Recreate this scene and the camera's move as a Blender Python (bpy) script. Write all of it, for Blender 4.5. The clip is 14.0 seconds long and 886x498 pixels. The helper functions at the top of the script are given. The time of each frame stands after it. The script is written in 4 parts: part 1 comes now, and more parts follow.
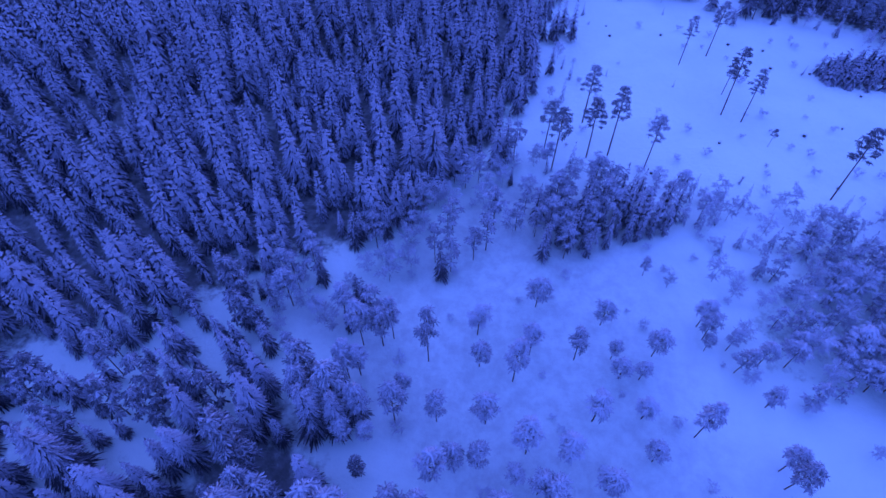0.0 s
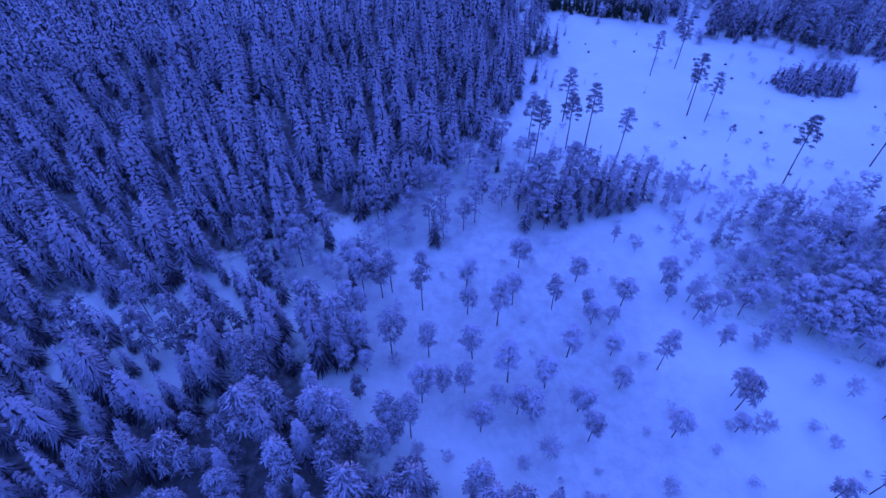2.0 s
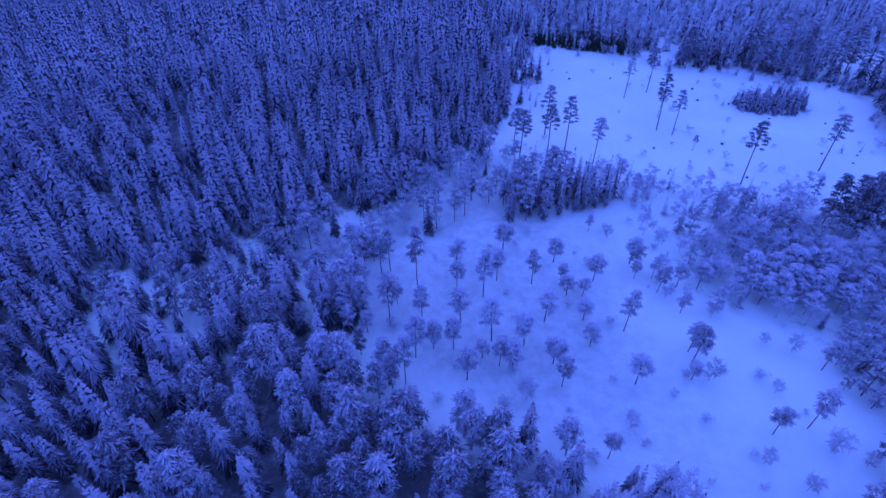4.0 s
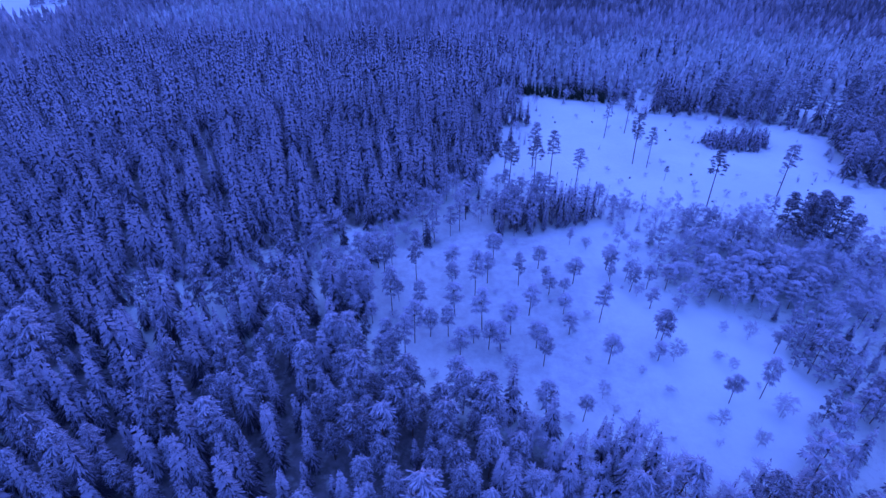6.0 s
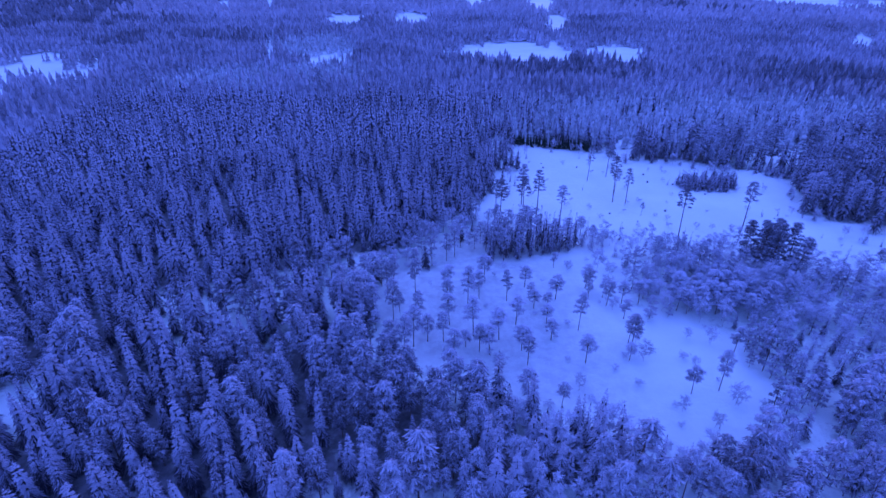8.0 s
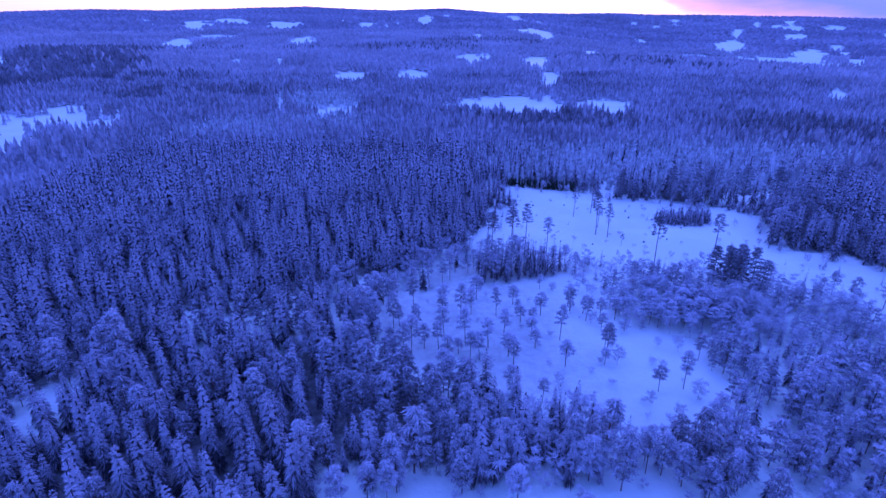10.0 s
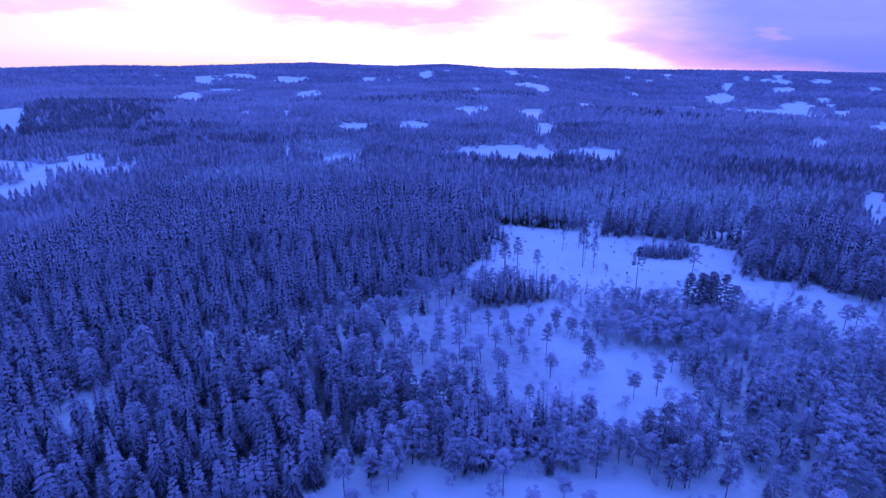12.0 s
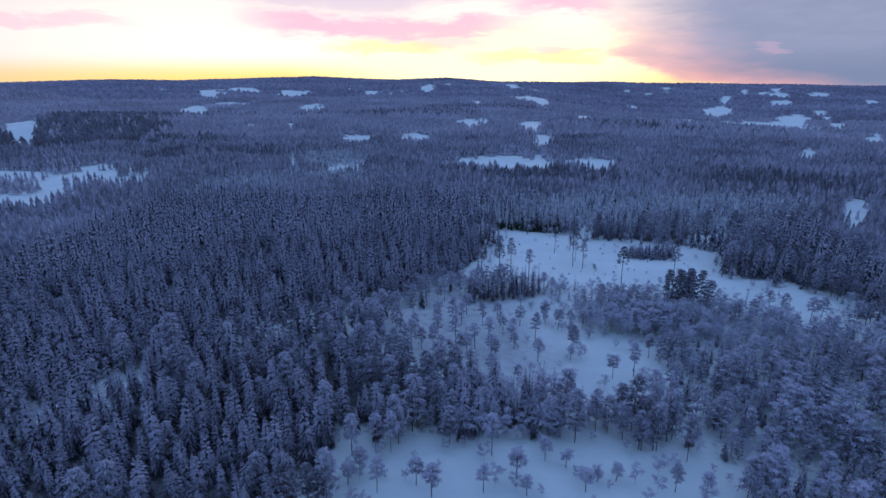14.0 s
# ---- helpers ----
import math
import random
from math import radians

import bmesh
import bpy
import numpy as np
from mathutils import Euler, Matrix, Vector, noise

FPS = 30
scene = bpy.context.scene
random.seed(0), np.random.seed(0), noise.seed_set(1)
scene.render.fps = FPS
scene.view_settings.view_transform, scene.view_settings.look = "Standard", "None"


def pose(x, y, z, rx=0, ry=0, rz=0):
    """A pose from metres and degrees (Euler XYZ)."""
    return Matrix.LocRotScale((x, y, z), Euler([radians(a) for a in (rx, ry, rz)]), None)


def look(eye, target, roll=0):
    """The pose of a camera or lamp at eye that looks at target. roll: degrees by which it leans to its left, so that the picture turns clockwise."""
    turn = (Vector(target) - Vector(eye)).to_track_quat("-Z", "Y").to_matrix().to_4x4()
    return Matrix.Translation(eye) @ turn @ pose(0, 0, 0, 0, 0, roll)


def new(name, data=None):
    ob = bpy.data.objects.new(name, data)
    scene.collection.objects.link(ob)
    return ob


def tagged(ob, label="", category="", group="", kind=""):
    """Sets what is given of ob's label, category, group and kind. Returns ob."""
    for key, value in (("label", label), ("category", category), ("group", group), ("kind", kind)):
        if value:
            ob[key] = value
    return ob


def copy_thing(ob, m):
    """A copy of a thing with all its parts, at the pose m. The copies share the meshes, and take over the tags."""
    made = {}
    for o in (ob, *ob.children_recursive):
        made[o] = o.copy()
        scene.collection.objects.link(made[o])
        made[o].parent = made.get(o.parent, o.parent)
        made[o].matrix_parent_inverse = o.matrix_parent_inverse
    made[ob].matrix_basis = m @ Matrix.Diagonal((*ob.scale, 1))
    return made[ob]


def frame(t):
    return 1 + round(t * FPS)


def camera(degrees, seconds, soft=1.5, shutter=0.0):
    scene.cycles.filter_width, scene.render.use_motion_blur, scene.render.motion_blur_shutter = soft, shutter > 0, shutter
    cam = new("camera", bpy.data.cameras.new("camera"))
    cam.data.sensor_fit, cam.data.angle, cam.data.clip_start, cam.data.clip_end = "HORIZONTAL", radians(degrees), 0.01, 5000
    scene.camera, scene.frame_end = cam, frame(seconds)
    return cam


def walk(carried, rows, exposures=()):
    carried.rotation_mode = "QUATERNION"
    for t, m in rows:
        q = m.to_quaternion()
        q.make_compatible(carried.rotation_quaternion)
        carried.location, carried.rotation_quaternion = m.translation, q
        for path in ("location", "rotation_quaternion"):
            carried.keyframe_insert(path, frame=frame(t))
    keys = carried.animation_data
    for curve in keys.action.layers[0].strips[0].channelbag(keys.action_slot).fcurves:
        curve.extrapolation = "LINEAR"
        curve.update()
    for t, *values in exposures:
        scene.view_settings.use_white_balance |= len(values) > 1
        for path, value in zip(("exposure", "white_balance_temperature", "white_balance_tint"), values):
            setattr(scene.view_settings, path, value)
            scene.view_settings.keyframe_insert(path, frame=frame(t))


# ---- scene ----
cam = camera(76.7, 14.0, soft=1.5)
METRES, EYE, TILT, LEAN, TURN = 129.0, 80.0, -1.6, 2.4, 0.0
ROWS = [
    (0.0, 0.0, 0.0, 0.0, 2.75, -49.2, -2.38),
    (0.5, 0.0039, -0.0368, -0.0017, 2.82, -48.06, -2.41),
    (1.0, 0.0084, -0.0732, -0.0026, 2.86, -46.98, -2.43),
    (1.5, 0.0124, -0.1105, -0.0044, 2.83, -45.77, -2.47),
    (2.0, 0.0174, -0.1471, -0.0059, 2.82, -44.6, -2.48),
    (2.5, 0.0227, -0.1838, -0.0067, 2.84, -43.48, -2.48),
    (3.0, 0.0273, -0.2184, -0.0075, 2.78, -42.4, -2.49),
    (5.5, 0.0479, -0.4048, -0.0144, 2.91, -34.76, -2.54),
    (6.0, 0.0514, -0.4408, -0.0156, 2.94, -33.25, -2.53),
    (6.5, 0.0552, -0.4768, -0.0166, 2.98, -31.69, -2.54),
    (7.0, 0.0596, -0.5132, -0.0176, 3.03, -30.13, -2.51),
    (7.5, 0.0639, -0.5493, -0.0183, 3.06, -28.6, -2.49),
    (8.0, 0.0691, -0.5862, -0.0188, 3.06, -27.0, -2.45),
    (10.5, 0.0929, -0.7642, -0.0228, 3.21, -20.44, -2.48),
    (11.0, 0.0973, -0.7992, -0.0237, 3.24, -19.08, -2.46),
    (11.5, 0.1015, -0.8324, -0.0247, 3.24, -17.77, -2.43),
    (12.0, 0.1055, -0.8655, -0.0255, 3.23, -16.77, -2.41),
    (12.5, 0.1099, -0.8989, -0.0264, 3.28, -16.07, -2.4),
    (13.0, 0.114, -0.9303, -0.0269, 3.31, -15.86, -2.35),
    (13.5, 0.118, -0.9608, -0.0273, 3.35, -15.7, -2.33),
    (14.0, 0.1224, -0.9919, -0.0277, 3.38, -15.49, -2.34),
]
EXPOSURES = [
    (0.0, 0.05, 4440, 67), (3.0, 0.05, 4440, 68), (5.5, 0.12, 4480, 67), (8.0, 0.18, 4500, 68), (11.0, 0.08, 4430, 72), (11.8, -0.1, 4410, 72), (12.2, -0.2, 4460, 66),
    (12.5, -0.18, 4580, 56), (12.8, -0.2, 4800, 46), (13.2, -0.22, 5220, 31), (13.6, -0.22, 5760, 20), (14.0, -0.22, 6090, 14),
]
walk(cam, [(t, pose(0, 0, EYE, TILT, LEAN, TURN) @ pose(METRES * x, METRES * y, METRES * z, 90 + pitch, roll, yaw)) for t, x, y, z, yaw, pitch, roll in ROWS], EXPOSURES)

# ---- small tools for shader graphs ----


class Graph:
    """Short-hand for building a node tree."""

    def __init__(self, tree):
        self.tree = tree
        tree.nodes.clear()

    def add(self, kind, **sets):
        n = self.tree.nodes.new(kind)
        for k, v in sets.items():
            setattr(n, k, v)
        return n

    def feed(self, socket, value):
        if isinstance(value, bpy.types.NodeSocket):
            self.tree.links.new(value, socket)
        elif value is not None:
            socket.default_value = value

    def calc(self, op, a, b=None, c=None, clamp=False):
        n = self.add("ShaderNodeMath", operation=op, use_clamp=clamp)
        for s, v in zip(n.inputs, (a, b, c)):
            self.feed(s, v)
        return n.outputs[0]

    def ramp(self, value, lo, hi, out_lo=0.0, out_hi=1.0):
        n = self.add("ShaderNodeMapRange", interpolation_type="SMOOTHSTEP")
        for s, v in zip(n.inputs, (value, lo, hi, out_lo, out_hi)):
            self.feed(s, v)
        return n.outputs[0]

    def mix(self, f, a, b):
        n = self.add("ShaderNodeMix", data_type="RGBA")
        self.feed(n.inputs[0], f)
        self.feed(n.inputs[6], (*a, 1) if isinstance(a, tuple) else a)
        self.feed(n.inputs[7], (*b, 1) if isinstance(b, tuple) else b)
        return n.outputs[2]

    def noise(self, vec, scale, detail=3.0, rough=0.55, distortion=0.0):
        n = self.add("ShaderNodeTexNoise")
        self.feed(n.inputs["Vector"], vec)
        n.inputs["Scale"].default_value = scale
        n.inputs["Detail"].default_value = detail
        n.inputs["Roughness"].default_value = rough
        n.inputs["Distortion"].default_value = distortion
        return n.outputs["Fac"]

    def blob(self, az, el, a0, e0, wa, we):
        """1 in the middle of an ellipse of sky, falling softly to 0 at its edge."""
        da = self.calc("DIVIDE", self.calc("SUBTRACT", az, a0), wa)
        de = self.calc("DIVIDE", self.calc("SUBTRACT", el, e0), we)
        d = self.calc("ADD", self.calc("MULTIPLY", da, da), self.calc("MULTIPLY", de, de))
        return self.ramp(d, 1.0, 0.0)


# ---- sky: the sun has just gone behind the ridge ahead, under thin cloud ----
SUN_AZ = 8.0
world = bpy.data.worlds.new("dusk_sky")
scene.world = world
world.use_nodes = True
g = Graph(world.node_tree)
sky = g.add("ShaderNodeTexSky", sky_type="NISHITA", sun_disc=False, sun_elevation=radians(1.5), sun_rotation=radians(SUN_AZ), altitude=300, air_density=1.0, dust_density=1.5, ozone_density=2.0)
coord = g.add("ShaderNodeTexCoord").outputs["Generated"]
sep = g.add("ShaderNodeSeparateXYZ")
g.feed(sep.inputs[0], coord)
dx, dy, dz = sep.outputs
az = g.calc("MULTIPLY", g.calc("ARCTAN2", dx, dy), 57.2958)
el = g.calc("MULTIPLY", g.calc("ARCSINE", dz), 57.2958)
flat = g.add("ShaderNodeCombineXYZ")
g.feed(flat.inputs[0], g.calc("MULTIPLY", az, 0.05))
g.feed(flat.inputs[1], g.calc("MULTIPLY", el, 0.22))
wisp = g.noise(flat.outputs[0], 1.6, 5.0, 0.6, 0.4)
fine = g.noise(flat.outputs[0], 4.5, 4.0, 0.6, 0.3)
wob = g.calc("MULTIPLY", g.calc("SUBTRACT", wisp, 0.5), 8.0)
azw = g.calc("ADD", az, g.calc("MULTIPLY", wob, 1.2))
elw = g.calc("ADD", el, g.calc("MULTIPLY", g.calc("SUBTRACT", fine, 0.5), 3.0))
cloud_grey = g.mix(wisp, (2.05, 3.6, 7.3), (2.8, 4.8, 9.3))
dome = g.mix(0.75, sky.outputs[0], cloud_grey)
# afterglow along the horizon ahead
side = g.ramp(g.calc("ABSOLUTE", g.calc("SUBTRACT", az, -8.0)), 70.0, 12.0)
low = g.ramp(el, 16.0, 3.0)
glow = g.calc("MULTIPLY", side, low)
glow_colour = g.mix(g.ramp(el, 0.0, 2.3), (16.0, 10.5, 3.0), (17.0, 14.0, 11.0))
hot = g.blob(az, el, 2.0, 1.6, 22.0, 4.5)
glow_colour = g.mix(hot, glow_colour, (22.0, 17.0, 9.0))
out = g.mix(glow, dome, glow_colour)
# rose-coloured streaks of cloud
bend = g.calc("ADD", az, 7.0)
fall = g.calc("SUBTRACT", elw, g.calc("MULTIPLY", g.calc("MULTIPLY", bend, bend), 0.0045))
streak = g.calc("MULTIPLY", g.ramp(g.calc("ABSOLUTE", g.calc("SUBTRACT", fall, 4.4)), 1.6, 0.3), g.ramp(g.calc("ABSOLUTE", g.calc("ADD", azw, 9.0)), 17.0, 8.0))
streak = g.calc("MAXIMUM", streak, g.calc("MULTIPLY", g.blob(azw, elw, -3.0, 3.4, 6.0, 1.0), 0.75))
streak = g.calc("MAXIMUM", streak, g.calc("MULTIPLY", g.blob(azw, elw, 7.0, 6.6, 6.5, 1.1), 0.9))
streak = g.calc("MAXIMUM", streak, g.calc("MULTIPLY", g.blob(azw, elw, 7.0, 2.7, 3.2, 0.6), 0.75))
streak = g.calc("MAXIMUM", streak, g.calc("MULTIPLY", g.blob(azw, elw, -37.0, 4.6, 10.0, 0.8), 0.6))
# grey-mauve veil above them
veil = g.calc("SUBTRACT", fall, g.calc("MULTIPLY", g.ramp(g.calc("ABSOLUTE", g.calc("ADD", azw, 15.0)), 6.0, 14.0), 1.7))
high = g.calc("MULTIPLY", g.ramp(g.calc("ADD", veil, g.calc("MULTIPLY", g.calc("SUBTRACT", wisp, 0.5), 3.0)), 4.7, 6.6), 0.7)
out = g.mix(high, out, (9.0, 7.4, 8.6))
out = g.mix(g.calc("MULTIPLY", streak, 0.82), out, (12.0, 6.2, 8.0))
yolk = g.calc("MAXIMUM", g.blob(azw, elw, -9.0, 2.9, 7.0, 0.8), g.blob(azw, elw, 6.0, 1.9, 9.0, 0.9))
out = g.mix(g.calc("MULTIPLY", yolk, 0.55), out, (13.0, 9.6, 3.4))
# bank of grey cloud to the right, with a rosy rim, low over the last glow
tail = g.calc("MULTIPLY", g.calc("POWER", 2.718, g.calc("MULTIPLY", el, -0.62)), 9.0)
edge = g.calc("SUBTRACT", azw, g.calc("ADD", tail, 12.0))
edge = g.calc("ADD", edge, g.calc("MULTIPLY", g.calc("SUBTRACT", fine, 0.5), 6.0))
rim = g.calc("MULTIPLY", g.ramp(edge, -4.0, 0.5), g.ramp(el, 8.5, 1.0))
out = g.mix(g.calc("MULTIPLY", rim, 0.75), out, (10.0, 4.6, 5.6))
bank = g.calc("MULTIPLY", g.ramp(edge, -3.0, 11.0), g.ramp(el, 30.0, 12.0))
grey = g.mix(fine, (3.2, 3.6, 5.1), (4.4, 4.7, 6.3))
out = g.mix(bank, out, g.mix(g.ramp(el, 3.5, 0.0), grey, (2.7, 3.2, 4.7)))
spot = g.blob(azw, elw, 25.0, 2.4, 1.6, 0.5)
out = g.mix(g.calc("MULTIPLY", spot, 0.5), out, (7.5, 5.2, 6.6))
upper = g.calc("MULTIPLY", g.ramp(el, 6.0, 14.0), 0.85)
out = g.mix(upper, out, cloud_grey)
bg = g.add("ShaderNodeBackground")
g.feed(bg.inputs[0], out)
bg.inputs[1].default_value = 0.1
g.feed(g.add("ShaderNodeOutputWorld").inputs[0], bg.outputs[0])

lamp = bpy.data.lights.new("sun", "SUN")
lamp.energy, lamp.angle, lamp.color = 0.25, radians(14), (1.0, 0.72, 0.62)
sun = new("sun", lamp)
s_az, s_el = radians(SUN_AZ), radians(4.0)
sun.matrix_world = look((600 * math.sin(s_az), 600 * math.cos(s_az), 600 * math.tan(s_el)), (0, 0, 0))


# ---- materials ----
def material(name):
    m = bpy.data.materials.new(name)
    m.use_nodes = True
    gr = Graph(m.node_tree)
    bsdf = gr.add("ShaderNodeBsdfPrincipled")
    gr.feed(gr.add("ShaderNodeOutputMaterial").inputs[0], bsdf.outputs[0])
    return m, gr, bsdf


def place_vec(gr):
    return gr.add("ShaderNodeNewGeometry").outputs["Position"]


def bumped(gr, bsdf, height, strength, dist):
    n = gr.add("ShaderNodeBump")
    n.inputs["Strength"].default_value = strength
    n.inputs["Distance"].default_value = dist
    gr.feed(n.inputs["Height"], height)
    gr.feed(bsdf.inputs["Normal"], n.outputs[0])


def foliage(name, needle, needle_light, snow, cover, scale=2.2, steep=0.35, stands=0.035, vary=0.6, grain=0.45):
    """Needles or twigs with snow lying on what faces up; cover: share of the tops that snow hides."""
    m, gr, bsdf = material(name)
    geo = gr.add("ShaderNodeNewGeometry")
    sepn = gr.add("ShaderNodeSeparateXYZ")
    gr.feed(sepn.inputs[0], geo.outputs["Normal"])
    up = sepn.outputs[2]
    n1 = gr.noise(geo.outputs["Position"], scale, 3.0, 0.65)
    n2 = gr.noise(geo.outputs["Position"], scale * 4.5, 2.0, 0.6)
    isl = geo.outputs["Random Per Island"]
    tree = gr.add("ShaderNodeObjectInfo").outputs["Random"]
    stand = gr.noise(geo.outputs["Position"], stands, 3.0, 0.55)
    load = gr.calc("ADD", up, gr.calc("MULTIPLY", gr.calc("SUBTRACT", n1, 0.5), grain))
    load = gr.calc("ADD", load, gr.calc("MULTIPLY", gr.calc("SUBTRACT", n2, 0.5), grain))
    load = gr.calc("ADD", load, gr.calc("MULTIPLY", gr.calc("SUBTRACT", isl, 0.5), 0.4))
    load = gr.calc("ADD", load, gr.calc("MULTIPLY", gr.calc("SUBTRACT", tree, 0.5), 0.3))
    load = gr.calc("ADD", load, gr.calc("MULTIPLY", gr.calc("SUBTRACT", stand, 0.5), vary))
    lo = 1.0 - cover
    f = gr.ramp(load, lo - steep, lo + steep)
    green = gr.mix(n1, needle, needle_light)
    gr.feed(bsdf.inputs["Base Color"], gr.mix(f, green, snow))
    bsdf.inputs["Roughness"].default_value = 0.8
    bsdf.inputs["Specular IOR Level"].default_value = 0.25
    return m


SNOW_ON_TREE = (0.66, 0.66, 0.76)
spruce_mat = foliage("snowy_spruce_needles", (0.04, 0.038, 0.048), (0.095, 0.09, 0.112), (0.41, 0.395, 0.47), 0.24, 3.5, 0.25, grain=0.8)
frosted_mat = foliage("frosted_spruce_needles", (0.05, 0.048, 0.06), (0.12, 0.114, 0.14), (0.45, 0.435, 0.515), 0.29, 3.5, 0.27, grain=0.8)
pine_mat = foliage("snowy_pine_needles", (0.045, 0.043, 0.053), (0.11, 0.105, 0.127), (0.54, 0.53, 0.62), 0.22, 3.0, 0.38, grain=0.6)
bog_pine_mat = foliage("frosted_pine_needles", (0.1, 0.095, 0.116), (0.2, 0.19, 0.227), (0.56, 0.55, 0.645), 0.36, 3.0, 0.45, grain=0.5)
bare_pine_mat = foliage("pine_needles", (0.05, 0.049, 0.058), (0.12, 0.116, 0.135), (0.55, 0.55, 0.64), 0.3, 2.4, 0.45)
dark_spruce_mat = foliage("dark_spruce_needles", (0.014, 0.022, 0.014), (0.035, 0.05, 0.03), SNOW_ON_TREE, 0.08)
# needles pale with distance and the hills turn bluer: haze put into colour
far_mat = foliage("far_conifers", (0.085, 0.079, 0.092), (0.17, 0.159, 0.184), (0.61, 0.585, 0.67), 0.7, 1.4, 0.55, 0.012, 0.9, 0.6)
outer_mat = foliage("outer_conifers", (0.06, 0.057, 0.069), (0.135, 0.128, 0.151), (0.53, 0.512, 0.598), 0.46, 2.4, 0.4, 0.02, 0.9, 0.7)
distant_mat = foliage("hazed_distant_conifers", (0.19, 0.176, 0.205), (0.28, 0.262, 0.3), (0.6, 0.566, 0.64), 0.62, 0.2, 0.7, 0.0065, 1.5, 0.7)
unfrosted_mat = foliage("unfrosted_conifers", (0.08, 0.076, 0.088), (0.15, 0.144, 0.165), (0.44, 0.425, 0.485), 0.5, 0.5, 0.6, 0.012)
hill_mat = foliage("hazed_hill_woods", (0.18, 0.168, 0.21), (0.25, 0.233, 0.286), (0.48, 0.455, 0.54), 0.32, 0.02, 0.7, 0.0022, 1.6, 0.8)
twig_mat = foliage("frosted_twigs", (0.15, 0.14, 0.16), (0.27, 0.256, 0.29), (0.6, 0.595, 0.69), 0.55, 2.5, 0.5)
pale_mat = foliage("frosted_birchwood", (0.14, 0.14, 0.145), (0.27, 0.27, 0.28), (0.7, 0.72, 0.77), 0.6, 0.6, 0.5)


def bark(name, dark, light):
    m, gr, bsdf = material(name)
    p = gr.add("ShaderNodeMapping")
    gr.feed(p.inputs[0], place_vec(gr))
    p.inputs["Scale"].default_value = (9.0, 9.0, 1.6)
    n = gr.noise(p.outputs[0], 1.0, 4.0, 0.65)
    gr.feed(bsdf.inputs["Base Color"], gr.mix(gr.ramp(n, 0.3, 0.7), dark, light))
    bsdf.inputs["Roughness"].default_value = 0.9
    bumped(gr, bsdf, n, 0.6, 0.04)
    return m


spruce_bark = bark("spruce_bark", (0.05, 0.042, 0.038), (0.12, 0.1, 0.09))
pine_bark = bark("pine_bark", (0.06, 0.042, 0.034), (0.17, 0.11, 0.075))
# dark tone of the cones in spruce crowns: inner shade put into colour
twig_shade = bark("crown_shade", (0.055, 0.05, 0.056), (0.12, 0.112, 0.122))
birch_bark = bark("birch_bark", (0.2, 0.19, 0.19), (0.5, 0.48, 0.48))


def ground_material():
    m, gr, bsdf = material("snow_ground")
    p = place_vec(gr)
    n1 = gr.noise(p, 0.05, 4.0, 0.55)
    n2 = gr.noise(p, 0.6, 4.0, 0.6)
    n3 = gr.noise(p, 5.0, 3.0, 0.6)
    tint = gr.mix(gr.ramp(n1, 0.35, 0.7), (0.72, 0.8, 0.765), (0.79, 0.87, 0.83))
    tint = gr.mix(gr.calc("MULTIPLY", gr.ramp(n2, 0.55, 0.75), 0.25), tint, (0.62, 0.7, 0.69))
    wood = gr.add("ShaderNodeAttribute", attribute_name="wood").outputs["Fac"]
    thin = gr.add("ShaderNodeAttribute", attribute_name="bog").outputs["Fac"]
    tuft = gr.ramp(gr.noise(p, 0.35, 5.0, 0.7), 0.3, 0.75)
    tint = gr.mix(gr.calc("MULTIPLY", thin, gr.calc("ADD", gr.calc("MULTIPLY", tuft, 0.45), 0.3)), tint, (0.4, 0.41, 0.43))
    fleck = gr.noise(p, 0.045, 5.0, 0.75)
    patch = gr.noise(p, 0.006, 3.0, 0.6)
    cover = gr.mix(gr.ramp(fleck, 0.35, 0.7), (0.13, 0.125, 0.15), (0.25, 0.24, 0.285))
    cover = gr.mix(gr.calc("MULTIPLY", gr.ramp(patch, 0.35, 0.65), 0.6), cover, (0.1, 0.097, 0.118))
    floor_shade = gr.add("ShaderNodeAttribute", attribute_name="floor_shade").outputs["Fac"]
    # dark floor tone: the trees' shade mixed into the ground colour
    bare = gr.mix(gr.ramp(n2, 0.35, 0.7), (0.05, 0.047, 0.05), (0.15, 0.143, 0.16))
    spread = gr.ramp(gr.calc("ADD", floor_shade, gr.calc("MULTIPLY", gr.calc("SUBTRACT", tuft, 0.5), 0.5)), 0.2, 0.8)
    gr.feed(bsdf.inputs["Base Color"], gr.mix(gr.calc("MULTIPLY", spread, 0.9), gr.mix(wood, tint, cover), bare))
    bsdf.inputs["Roughness"].default_value = 0.7
    bsdf.inputs["Specular IOR Level"].default_value = 0.3
    h = gr.calc("ADD", gr.calc("MULTIPLY", n2, 1.0), gr.calc("MULTIPLY", n3, 0.15))
    bumped(gr, bsdf, h, 0.5, 0.4)
    return m


ground_mat = ground_material()

# ---- plan of the place ----
CLEARING = [(8, 89), (11, 97), (15, 110), (19, 124), (25, 149), (24, 170), (50, 166), (63, 158), (73, 150), (94, 149), (104, 142), (113, 141), (132, 134), (125, 118), (120, 99), (122, 92), (139, 89), (157, 64), (138, 50), (110, 60), (98, 64), (84, 70), (60, 74)]
BOG = [(-6, 79), (-12, 67), (-22, 60), (-33, 58), (-31, 44), (-23, 40), (-18, 31), (-13, 25), (-5, 16), (5, 13), (10, 9), (20, 5), (31, 1), (37, -3), (46, -9), (56, -6), (72, 13), (66, 30), (64, 37), (46, 38), (46, 55), (60, 76), (40, 84), (8, 90)]
